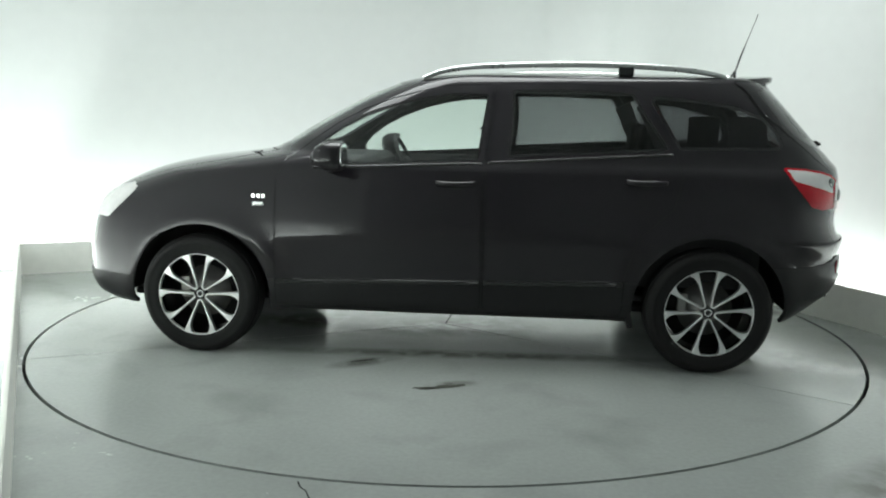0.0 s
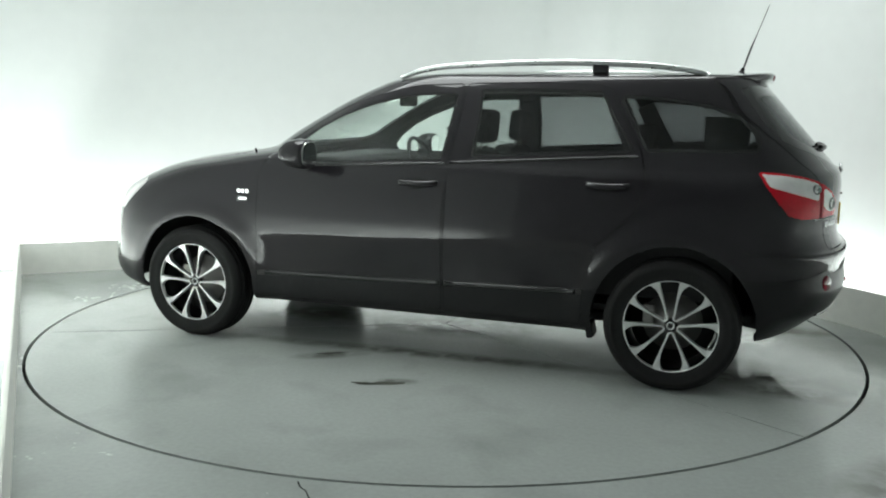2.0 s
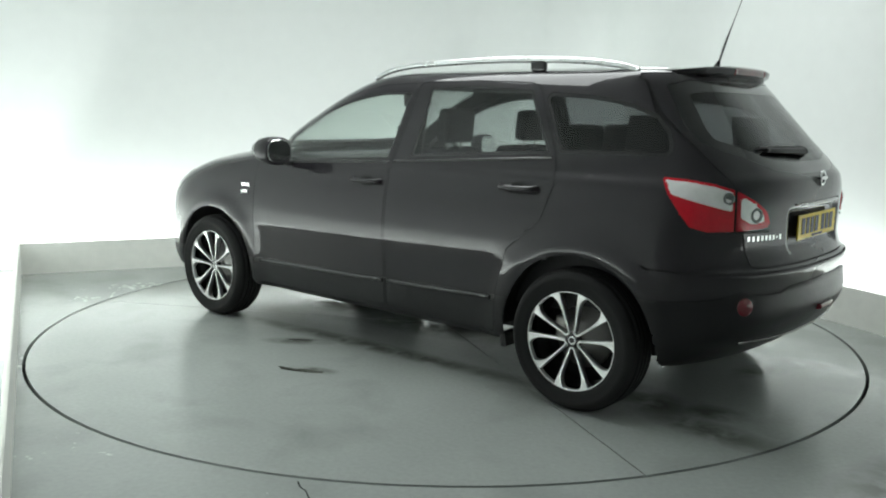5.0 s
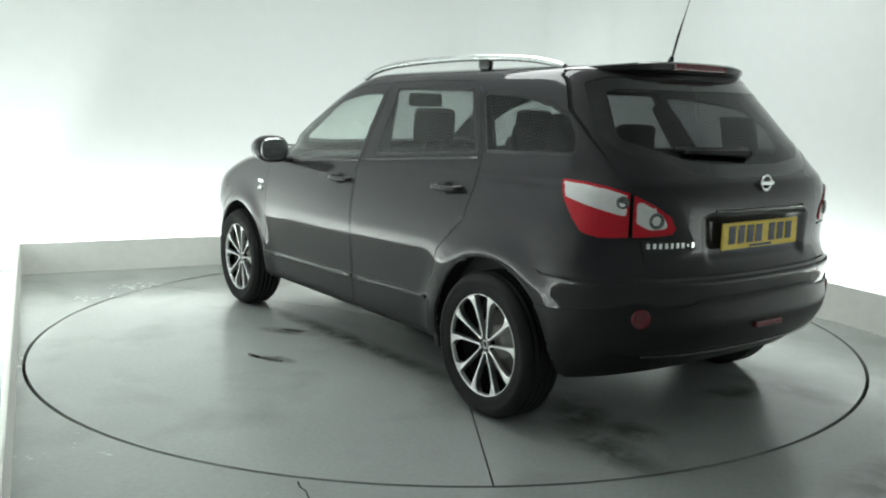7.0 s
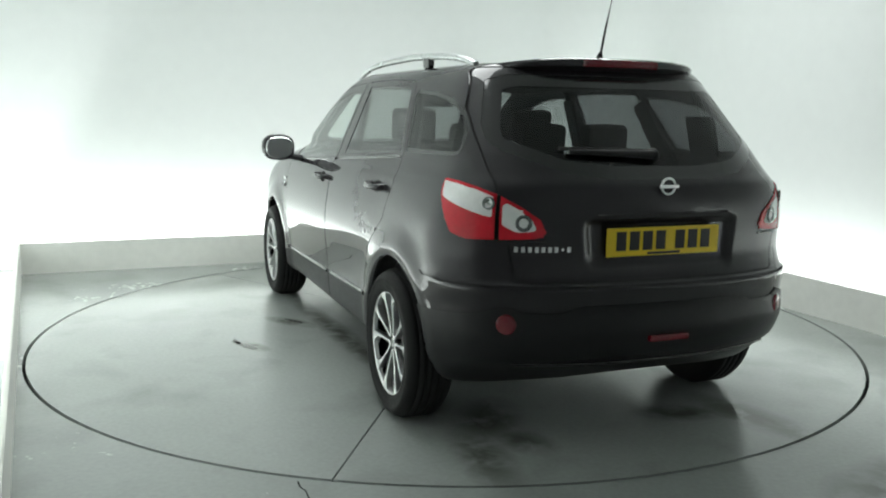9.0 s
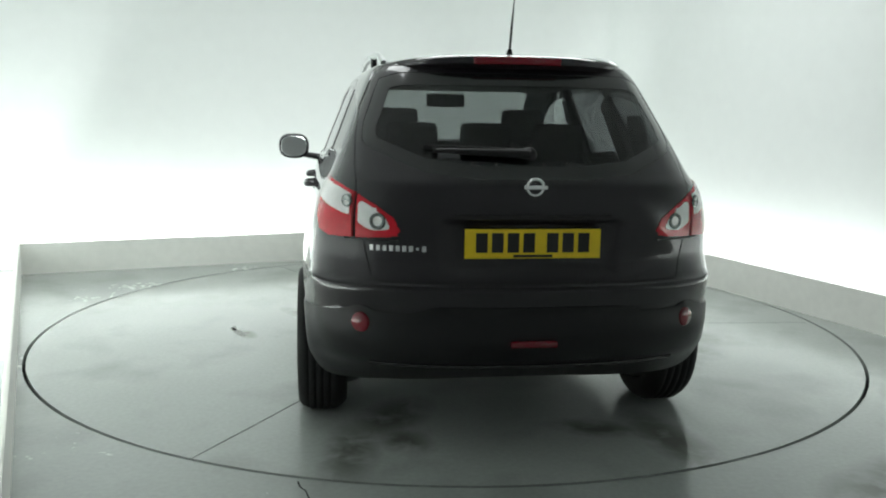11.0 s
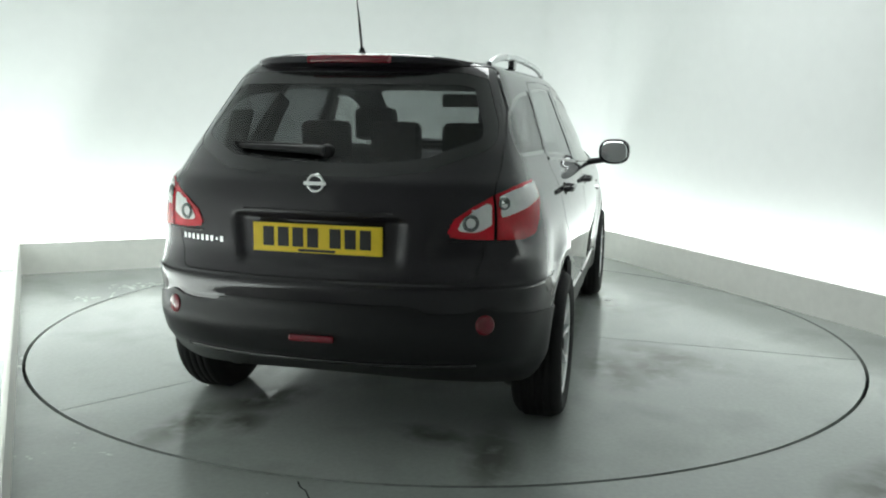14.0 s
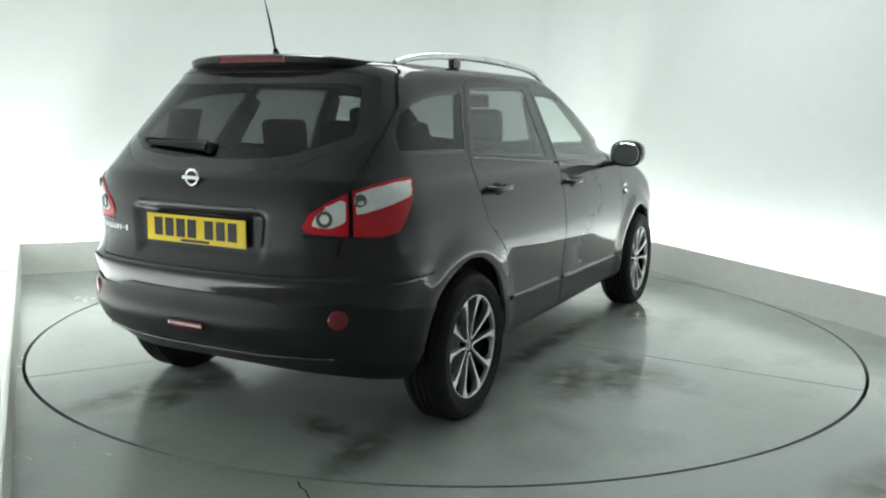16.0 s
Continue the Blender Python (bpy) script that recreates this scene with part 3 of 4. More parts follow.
def build_skin():
    """Cuts the half skin into named panels: faces, with the vertices' places and normals."""
    g = skin_grid()
    nv, nu = g.shape[:2]
    bm = bmesh.new()
    vs = [[bm.verts.new(g[i, j]) for j in range(nu)] for i in range(nv)]
    for i in range(nv - 1):
        for j in range(nu - 1):
            bm.faces.new((vs[i][j], vs[i + 1][j], vs[i + 1][j + 1], vs[i][j + 1]))
    bmesh.ops.remove_doubles(bm, verts=bm.verts, dist=1e-5)
    shapes = {
        "arch_front": disc(HUB_X, HUB_Z, ARCH_R), "arch_rear": disc(-HUB_X, HUB_Z, ARCH_R),
        "window_front": flank(WIN_F, 0.02), "window_rear": flank(WIN_R, 0.02), "window_quarter": flank(WIN_Q, 0.03),
        "rear_window": tail(WIN_B, 0.03), "windscreen": nose(WIN_W, 0.03),
        "lamp": corner(LAMP, 0.008), "headlamp": flank(HEADLAMP, 0.012, 0.35),
        "clear_outer": corner(LAMP_OUTER_CLEAR, 0.007), "clear_inner": corner(LAMP_INNER_CLEAR, 0.012),
        "door_front": flank(DOOR_F, 0.03, 0.55), "door_rear": flank(DOOR_R, 0.03, 0.55),
        "tailgate": tail(GATE, 0.03), "hood": nose(HOOD, 0.05),
        "bumper_low": below(bumper_line, -1.70), "bumper": below(lambda p: np.full(len(p), 0.703), -1.70),
        "cladding": lambda p: np.where(np.abs(p[:, 0]) < 1.25, p[:, 2] - (0.452 - 0.022 * p[:, 0]), 1.0),
        "under": lambda p: np.where(p[:, 0] < -1.70, p[:, 2] - np.interp(-p[:, 0], [1.70, 1.86, 2.0, 2.1, 2.2], [0.262, 0.276, 0.306, 0.345, 0.385]), 1.0),
        "lamp_split_a": lambda p: np.where((p[:, 0] < -1.6) & (p[:, 1] > 0.3) & (p[:, 2] > 0.84) & (p[:, 2] < 1.12), (np.degrees(np.arctan2(p[:, 1], -1.5 - p[:, 0])) - 51.3) * 0.0125, 1.0),
        "lamp_split_b": lambda p: np.where((p[:, 0] < -1.6) & (p[:, 1] > 0.3) & (p[:, 2] > 0.84) & (p[:, 2] < 1.12), (np.degrees(np.arctan2(p[:, 1], -1.5 - p[:, 0])) - 52.5) * 0.0125, 1.0),
        "front_low": lambda p: np.where(p[:, 0] > 1.4, p[:, 2] - 0.42, 1.0),
    }
    seams = {k: 0.006 for k in ("door_front", "door_rear", "tailgate", "hood", "bumper")}
    for k, f in shapes.items():
        cut(bm, f)
        if k in seams:
            cut(bm, shrunk(f, seams[k]))
    cut(bm, shrunk(shapes["cladding"], 0.030))
    for k, by in FRIT.items():
        cut(bm, shrunk(shapes[k], by))
    bmesh.ops.delete(bm, geom=[v for v in bm.verts if not v.link_faces], context="VERTS")
    bm.normal_update()
    bm.verts.index_update()
    faces = list(bm.faces)
    centre = np.array([f.calc_center_median() for f in faces])
    val = {k: f(centre) for k, f in shapes.items()}
    groups = {}
    for i, f in enumerate(faces):
        def ins(k, by=0.0):
            return val[k][i] < -by
        if ins("arch_front") or ins("arch_rear") or ins("under"):
            continue
        if ins("lamp"):
            split = math.degrees(math.atan2(centre[i][1], -1.5 - centre[i][0]))
            name = "lamp_clear_outer" if ins("clear_outer") else "lamp_clear_inner" if ins("clear_inner") else "seam" if 51.3 < split < 52.5 else "lamp_red_outer" if split > 52 else "lamp_red_inner"
        elif ins("headlamp"):
            name = "headlamp"
        elif any(ins(k) and not ins(k, by) for k, by in FRIT.items()):
            name = "frit_tail" if ins("rear_window") else "frit_flank"
        elif ins("window_front"):
            name = "window_front"
        elif ins("window_rear"):
            name = "window_rear"
        elif ins("window_quarter"):
            name = "window_quarter"
        elif ins("rear_window"):
            name = "rear_window"
        elif ins("windscreen"):
            name = "windscreen"
        elif ins("door_front"):
            name = "seam" if not ins("door_front", 0.006) else ("strip_front" if not ins("cladding", 0.030) else "cladding_front") if ins("cladding") else "door_front"
        elif ins("door_rear"):
            name = "seam" if not ins("door_rear", 0.006) else ("strip_rear" if not ins("cladding", 0.030) else "cladding_rear") if ins("cladding") else "door_rear"
        elif ins("tailgate"):
            name = "tailgate" if ins("tailgate", 0.006) else "seam"
        elif ins("hood"):
            name = "hood" if ins("hood", 0.006) else "seam"
        elif ins("bumper_low"):
            name = "bumper_low"
        elif ins("bumper"):
            name = "bumper" if ins("bumper", 0.006) else "seam"
        elif ins("front_low"):
            name = "front_low"
        elif ins("cladding"):
            name = "sill"
        else:
            name = "shell"
        groups.setdefault(name, []).append([v.index for v in f.verts])
    co = np.array([v.co for v in bm.verts])
    no = np.array([v.normal for v in bm.verts])
    no[np.abs(co[:, 1]) < 1e-4, 1] = 0
    bm.free()
    return co, no, groups


def panel_mesh(name, co, no, faces, mirror, depth, closed=False, sink=0.0, both=False):
    """A panel from faces of the skin: with an edge of some depth, or a back as well where closed."""
    def one(side):
        used = sorted({i for f in faces for i in f})
        idx = {k: i for i, k in enumerate(used)}
        p, q = co[used].copy(), no[used].copy()
        q /= np.maximum(1e-9, np.linalg.norm(q, axis=1, keepdims=True))
        p = p - q * sink
        if side < 0:
            p[:, 1] *= -1
            q[:, 1] *= -1
        fs = [[idx[i] for i in f] for f in faces]
        if side < 0:
            fs = [list(reversed(f)) for f in fs]
        return p, q, fs
    if both:
        p0, q0, f0 = one(1)
        p1, q1, f1 = one(-1)
        n = len(p0)
        remap = [i if abs(p0[i][1]) < 1e-4 else i + n for i in range(n)]
        p, q, fs = np.vstack([p0, p1]), np.vstack([q0, q1]), f0 + [[remap[i] for i in f] for f in f1]
        used = sorted({i for f in fs for i in f})
        idx = {k: i for i, k in enumerate(used)}
        p, q, fs = p[used], q[used], [[idx[i] for i in f] for f in fs]
    else:
        p, q, fs = one(mirror)
    n = len(p)
    edges = {}
    for f in fs:
        for a, b in zip(f, f[1:] + f[:1]):
            edges[(a, b)] = edges.get((a, b), 0) + 1
    rim = [(a, b) for a, b in edges if (b, a) not in edges]
    inner = p - q * depth
    verts, normals = [*p, *inner], [*q, *(-q if closed else q)]
    out = list(fs)
    if closed:
        out += [[i + n for i in reversed(f)] for f in fs]
    if rim:
        base = len(verts)
        pos = {}
        for a, b in rim:
            for i in (a, b):
                if i not in pos:
                    pos[i] = base + 2 * len(pos)
                    side = np.array(q[i])
                    verts += [p[i], inner[i]]
                    normals += [side, side]
        out += [(pos[b], pos[a], pos[a] + 1, pos[b] + 1) for a, b in rim]
    used = sorted({i for f in out for i in f})
    idx = {k: i for i, k in enumerate(used)}
    return to_mesh(name, [verts[i] for i in used], [[idx[i] for i in f] for f in out], True, [normals[i] for i in used])


# ---------------------------------------------------------------- the car: wheels
def spoke_mesh(side):
    """One arm of the alloy wheel beside an open wedge, flared at the rim away from it, machined on its outer face."""
    rs = [0.040, 0.060, 0.085, 0.115, 0.145, 0.165, 0.182, 0.197, 0.208, 0.2195]
    ts = [0.0105, 0.0105, 0.0110, 0.0122, 0.0150, 0.0190, 0.0260, 0.0390, 0.0530, 0.0640]
    ys = [0.006, 0.008, 0.010, 0.013, 0.016, 0.018, 0.020, 0.021, 0.021, 0.021]
    verts, faces = [], []
    for r, t, y in zip(rs, ts, ys):
        h = 0.0084 + (r - 0.034) * 0.214
        bow = t * t / 0.30                      # the flare follows the round of the rim
        row = [(h, y - 0.030, r), (h, y - 0.003, r), (h + 0.0025, y, r), (h + t - 0.0025, y, r - bow), (h + t, y - 0.003, r - bow), (h + t, y - 0.030, r - bow)]
        verts += [(side * a, b, c) for a, b, c in row]
    for i in range(len(rs) - 1):
        for k in range(6):
            a, b = i * 6 + k, i * 6 + (k + 1) % 6
            faces.append((a, b, b + 6, a + 6))
    faces += [tuple(range(6)), tuple(reversed(range(6 * (len(rs) - 1), 6 * len(rs))))]
    bm = bmesh.new()
    vs = [bm.verts.new(v) for v in verts]
    for f in faces:
        bm.faces.new([vs[i] for i in f])
    bmesh.ops.recalc_face_normals(bm, faces=bm.faces)
    me = bpy.data.meshes.new("spoke")
    bm.to_mesh(me)
    bm.free()
    me.materials.append(ALLOY)
    return me


def build_wheel(car, x, side, phase, steer=0.0):
    """A wheel whose outer face looks along +y, turned for the other flank."""
    m = pose(x, side * (HUB_Y + 0.008), HUB_Z + 0.003, 0, 0, (0 if side > 0 else 180) + steer) @ Matrix.Diagonal((1.03, 1, 1.03, 1))
    hub = part("wheel", to_mesh("wheel_barrel", *revolve([(0.20, -0.16), (0.215, -0.10), (0.212, -0.02), (0.218, 0.03), (0.10, -0.035), (0.0, -0.035)][:4], 56)), RIMDARK, car, "dark alloy wheel with five machined silver forked spokes", m)
    w = 0.106
    prof = [(0.222, -w + 0.012), (0.250, -w), (0.285, -w), (0.306, -w + 0.018), (TYRE_R - 0.004, -w + 0.042)]
    for k in range(4):
        y0 = -0.054 + 0.031 * k
        prof += [(TYRE_R, y0 - 0.008), (TYRE_R, y0 + 0.017), (TYRE_R - 0.007, y0 + 0.019), (TYRE_R - 0.007, y0 + 0.022)]
    prof += [(TYRE_R - 0.004, w - 0.042), (0.306, w - 0.018), (0.296, w - 0.006), (0.285, w), (0.275, w + 0.001), (0.272, w - 0.002), (0.250, w), (0.232, w - 0.006), (0.222, w - 0.014)]
    part("tyre", to_mesh("tyre", *revolve(prof, 72)), RUBBER, hub, "black rubber tyre")
    rim = part("rim", to_mesh("rim", *revolve([(0.219, 0.072), (0.2245, 0.088), (0.2225, 0.0925), (0.2188, 0.0925), (0.2172, 0.087), (0.2165, 0.070)], 72)), ALLOY, hub, "thin machined silver rim lip")
    for k in range(10):
        part("spoke", SPOKE[k % 2], None, hub, m=pose(0, 0.068, 0) @ Matrix.Rotation(radians(phase - 18 + 72 * (k // 2)), 4, "Y"))
    for k in range(5):
        a = radians(phase + 72 * k + 18)
        bend = [(0.0146 * math.cos(q), 0.0705, 0.0475 + 0.0135 * math.sin(q)) for q in np.linspace(math.pi, 2 * math.pi, 11)]
        part("spoke_bend", to_mesh("spoke_bend", *sweep(bend, 0.0055, 8)), ALLOY, hub, m=Matrix.Rotation(a, 4, "Y"))
    part("hub_cap", to_mesh("hub_cap", *revolve([(0.033, 0.040), (0.033, 0.060), (0.030, 0.066), (0.020, 0.068), (0.0, 0.068)], 28)), RIMDARK, hub)
    part("badge_ring", to_mesh("badge_ring", *revolve([(0.020, 0.067), (0.020, 0.071), (0.013, 0.071), (0.013, 0.067)], 24)), CHROME, hub)
    part("brake_disc", to_mesh("brake_disc", *revolve([(0.0, 0.012), (0.075, 0.012), (0.078, -0.030), (0.140, -0.030), (0.142, -0.048), (0.0, -0.048)], 40)), STEEL, hub)
    part("back_plate", to_mesh("back_plate", *revolve([(0.0, -0.06), (0.205, -0.06), (0.205, -0.09), (0.0, -0.09)], 32)), RIMDARK, hub)
    part("caliper", box(0.055, 0.05, 0.12, 0.012, at=(0.115, -0.04, 0.02)), STEEL, hub)
    return hub


def smooth_path(pts, n=28):
    """A Catmull-Rom path through a few points."""
    p = [Vector(q) for q in pts]
    p = [p[0] * 2 - p[1]] + p + [p[-1] * 2 - p[-2]]
    out = []
    segs = len(p) - 3
    for s in range(segs):
        for i in range(max(2, n // segs)):
            t = i / max(2, n // segs)
            a, b, c, d = p[s:s + 4]
            out.append(0.5 * (2 * b + (c - a) * t + (2 * a - 5 * b + 4 * c - d) * t * t + (3 * b - a - 3 * c + d) * t ** 3))
    return out + [p[-2]]


def blob(points, at=(0, 0, 0)):
    """A soft closed form from elliptic slices (x, half width y, half height z, centre y, centre z) along x."""
    n, verts, faces = 20, [], []
    for x, hy, hz, cy, cz in points:
        for k in range(n):
            a = 2 * math.pi * k / n
            c, s = math.cos(a), math.sin(a)
            verts.append((at[0] + x, at[1] + cy + hy * math.copysign(abs(c) ** 0.75, c), at[2] + cz + hz * math.copysign(abs(s) ** 0.75, s)))
    for i in range(len(points) - 1):
        for k in range(n):
            j = (k + 1) % n
            faces.append((i * n + k, i * n + j, (i + 1) * n + j, (i + 1) * n + k))
    faces += [tuple(reversed(range(n))), tuple(range((len(points) - 1) * n, len(points) * n))]
    return verts, faces


def flip(vf):
    v, f = vf
    return [(p[0], -p[1], p[2]) for p in v], [tuple(reversed(q)) for q in f]


# ---------------------------------------------------------------- the car: assembled
def build_car():
    car = tagged(new("car"), "black seven-seat family car with silver roof rails and alloy wheels", "car")
    co, no, gr = build_skin()
    sides = ((1, 1), (-1, -1))

    def both(name, key, mat, depth=0.012, label="", closed=False, sink=0.0, parent=car):
        return part(name, panel_mesh(name, co, no, gr[key], 1, depth, closed, sink, both=True), mat, parent, label)

    def pair(name, key, mat, depth=0.012, label="", closed=False, sink=0.0, parents=(None, None)):
        return [part(name, panel_mesh(name, co, no, gr[key], s, depth, closed, sink), mat, parents[i] or car, label) for i, s in enumerate((1, -1))]

    both("body", "shell", PAINT, 0.02)
    both("shut_line", "seam", SEAM, 0.02, sink=0.008)
    both("bonnet", "hood", PAINT)
    gate = both("tailgate", "tailgate", PAINT)
    both("rear_bumper", "bumper", PAINT)
    both("bumper_skirt", "bumper_low", PLASTIC, 0.02, "matt black plastic lower bumper", sink=-0.007)
    lip = sweep([(on_tail(y, 0.392, 0.004)[0], y, 0.386 + 0.010 * abs(y) ** 2) for y in np.linspace(-0.60, 0.60, 41)], 0.013, 10, 0.7)
    part("bumper_lip", to_mesh("bumper_lip", *lip), GLOSSBLACK, car, "smooth grey-black lip under the bumper")
    both("front_skirt", "front_low", PLASTIC, 0.02, "black plastic lower front bumper")
    pair("sill", "sill", PLASTIC)
    fd = pair("front_door", "door_front", PAINT)
    rd = pair("rear_door", "door_rear", PAINT)
    pair("door_cladding", "cladding_front", PLASTIC, parents=fd)
    pair("door_cladding", "cladding_rear", PLASTIC, parents=rd)
    pair("trim_strip", "strip_front", GLOSSBLACK, parents=fd)
    pair("trim_strip", "strip_rear", GLOSSBLACK, parents=rd)
    panes = pair("door_window", "window_front", FRONTGLASS, 0.004, "clear door glass", True, 0.003, fd)
    panes += pair("door_window", "window_rear", PRIVACY, 0.004, "dark tinted door glass", True, 0.003, rd)
    panes += pair("quarter_window", "window_quarter", REARGLASS, 0.004, "dark tinted quarter glass", True, 0.003)
    panes.append(both("rear_window", "rear_window", REARGLASS, 0.004, "dark tinted rear window", True, 0.003, gate))
    panes.append(both("windscreen", "windscreen", FRONTGLASS, 0.004, "clear windscreen", True, 0.003))
    both("window_border", "frit_tail", GLOSSBLACK, 0.004, "black printed glass border", False, 0.002, gate)
    pair("window_border", "frit_flank", GLOSSBLACK, 0.004, "black printed glass border", False, 0.002)
    for p in panes:
        p.visible_shadow = False
    for i, s in enumerate((1, -1)):
        lamp = part("tail_lamp", panel_mesh("tail_lamp", co, no, gr["lamp_red_outer"], s, 0.02, sink=-0.006), RED, car, "red and clear tail lamp wrapped round the corner")
        part("clear_lens", panel_mesh("clear_lens", co, no, gr["lamp_clear_outer"], s, 0.012, sink=-0.008), CLEAR, lamp, "clear lens")
        part("inner_lens", panel_mesh("inner_lens", co, no, gr["lamp_red_inner"], s, 0.02, sink=-0.006), RED, lamp, "red inner lens")
        part("reverse_lens", panel_mesh("reverse_lens", co, no, gr["lamp_clear_inner"], s, 0.012, sink=-0.008), CLEAR, lamp, "clear reversing lens")
        part("lamp_bowl", to_mesh("lamp_bowl", *revolve([(0.0, 0.0), (0.018, 0.0), (0.026, 0.006), (0.031, 0.004), (0.033, -0.004)], 24)), BULB, lamp, "grey reflector bowl",
             pose(on_tail(0.580, 0.938, 0.008)[0], s * 0.580, 0.938, 0, 0, 90 - s * on_tail(0.580, 0.938)[1]))
        part("lamp_bowl", to_mesh("lamp_bowl", *revolve([(0.0, 0.0), (0.013, 0.0), (0.020, 0.005), (0.025, 0.003), (0.026, -0.004)], 20)), BULB, lamp, "grey reflector bowl",
             pose(on_tail(0.692, 1.008, 0.015)[0], s * 0.692, 1.008, 0, 0, 90 - s * on_tail(0.692, 1.008)[1]))
        trim = sweep([(on_tail(y, 0.868, 0.003)[0], s * y, 0.868) for y in np.linspace(0.50, 0.70, 14)], 0.004, 8)
        part("lamp_trim", to_mesh("lamp_trim", *trim), GLOSSBLACK, lamp)
        part("headlamp", panel_mesh("headlamp", co, no, gr["headlamp"], s, 0.012, sink=-0.004), CLEAR, car, "clear headlamp")
    # floor pan and wheel wells
    part("underbody", box(3.55, 1.30, 0.05, 0.02, at=(0.08, 0, 0.29)), PLASTIC, car)
    for hx in (HUB_X, -HUB_X):
        for s in (1, -1):
            v, f = revolve([(0.408, 0.03), (0.412, -0.28), (0.05, -0.28)], 40)
            f = [q for q in f if sum(v[k][2] for k in q) / 4 > -0.02]
            part("wheel_well", to_mesh("wheel_well", v, f), PLASTIC, car, m=pose(hx, s * 0.80, HUB_Z + 0.01, 0, 0, 0 if s > 0 else 180))
    for s, ph in ((1, (18, 22)), (-1, (11, 20))):
        build_wheel(car, HUB_X, s, ph[0], 0)
        build_wheel(car, -HUB_X, s, ph[1])
    # roof rails
    for s in (1, -1):
        path = smooth_path([(0.18, s * 0.555, 1.530), (0.06, s * 0.548, 1.572), (-0.15, s * 0.545, 1.598), (-0.6, s * 0.54, 1.612), (-0.93, s * 0.535, 1.608), (-1.2, s * 0.53, 1.594), (-1.37, s * 0.525, 1.572), (-1.47, s * 0.52, 1.548)], 42)
        rail = part("roof_rail", to_mesh("roof_rail", *sweep(path, lambda t: 0.013 + 0.004 * math.sin(math.pi * t), 10, 1.0)), SATIN, car, "silver aluminium roof rail")
        foot = box(0.085, 0.030, 0.055, 0.010, at=(-0.93, s * 0.535, 1.580))
        part("rail_foot", foot, GLOSSBLACK, rail, "black rail foot")
    # aerial
    base = part("aerial", to_mesh("aerial", *sweep([(-1.615, 0, 1.565), (-1.615, 0, 1.590), (-1.622, 0, 1.610)], lambda t: 0.022 - 0.014 * t, 12)), GLOSSBLACK, car, "black roof aerial")
    part("whip", to_mesh("whip", *sweep([(-1.622, 0, 1.605), (-1.65, 0, 1.70), (-1.685, 0, 1.80), (-1.735, 0, 1.945)], lambda t: 0.0055 if t < 0.4 else 0.0020, 8)), GLOSSBLACK, base)
    # spoiler over the rear window
    n, verts, faces = 30, [], []
    for i in range(n + 1):
        k = -1 + 2 * i / n
        y = 0.505 * k
        back = on_tail(y, 1.53)[0]
        over = 0.046 * (1 - abs(k) ** 6) + 0.003
        drop = 0.030 * abs(k) ** 3
        top, low = 1.574 - drop, 1.522 - 0.4 * drop
        verts += [(back + 0.24, y, top - 0.018), (back + 0.12, y, top + 0.001), (back - over + 0.010, y, top), (back - over, y, top - 0.008),
                  (back - over + 0.004, y, low + 0.018), (back - over + 0.030, y, low), (back + 0.12, y, low - 0.012)]
    for i in range(n):
        for k in range(7):
            a, b = i * 7 + k, i * 7 + (k + 1) % 7
            faces.append((a, b, b + 7, a + 7))
    faces += [tuple(reversed(range(7))), tuple(range(n * 7, n * 7 + 7))]
    bm = bmesh.new()
    vs = [bm.verts.new(v) for v in verts]
    for f in faces:
        bm.faces.new([vs[i] for i in f])
    bmesh.ops.recalc_face_normals(bm, faces=bm.faces)
    spoiler = part("spoiler", bm, PAINT, gate, sharp=40)
    v, f = sweep([(on_tail(0.18 * k, 1.53)[0] - 0.044, 0.18 * k, 1.553 - 0.002 * k * k) for k in np.linspace(-1, 1, 19)], 0.008, 8, 2.2)
    part("brake_light", to_mesh("brake_light", v, f), DARKRED, gate, "wide red high brake light")
    # wiper
    wip = part("rear_wiper", to_mesh("rear_wiper", *sweep(smooth_path([(on_tail(y, z, 0.016)[0], y, z) for y, z in ((0.00, 1.190), (0.10, 1.194), (0.25, 1.198), (0.37, 1.201))], 16), lambda t: 0.024 - 0.013 * t, 10, 0.8)), PLASTIC, car, "black rear wiper")
    part("wiper_blade", to_mesh("wiper_blade", *sweep([(on_tail(y, z, 0.010)[0], y, z) for y, z in ((0.02, 1.204), (0.12, 1.208), (0.26, 1.211), (0.40, 1.212))], 0.008, 6)), PLASTIC, wip)
    part("wiper_pivot", to_mesh("wiper_pivot", *revolve([(0.0, 0.02), (0.022, 0.016), (0.028, 0.0), (0.028, -0.02)], 20)), PLASTIC, wip, m=pose(on_tail(0.0, 1.188, 0.004)[0], 0.0, 1.188, 0, 0, 90))
    # emblem: plain ring and bar
    ring = part("emblem", to_mesh("emblem", *revolve([(0.026, 0.004), (0.031, 0.008), (0.036, 0.004), (0.036, -0.004), (0.026, -0.004)], 36)), CHROME, car, "chrome ring emblem", pose(-2.152, 0, 1.073, 0, 0, 90))
    part("emblem_bar", box(0.090, 0.010, 0.015, 0.003), CHROME, ring, m=pose(0, 0.006, 0))
    # the model's name, as plain bars
    for k in range(9):
        y = 0.600 - 0.024 * k
        ch = box(0.003, 0.015 if k != 7 else 0.010, 0.022 if k != 7 else 0.010, 0.001)
        part("letter_bar", ch, CHROME, gate, m=pose(on_tail(y, 0.838, 0.001)[0], y, 0.838, 0, 0, -on_tail(y, 0.838)[1]))
    # number plate with plain bars
    plate = part("number_plate", box(0.006, 0.520, 0.111, 0.002), YELLOW, car, "yellow number plate with black characters", pose(-2.143, 0, 0.861))
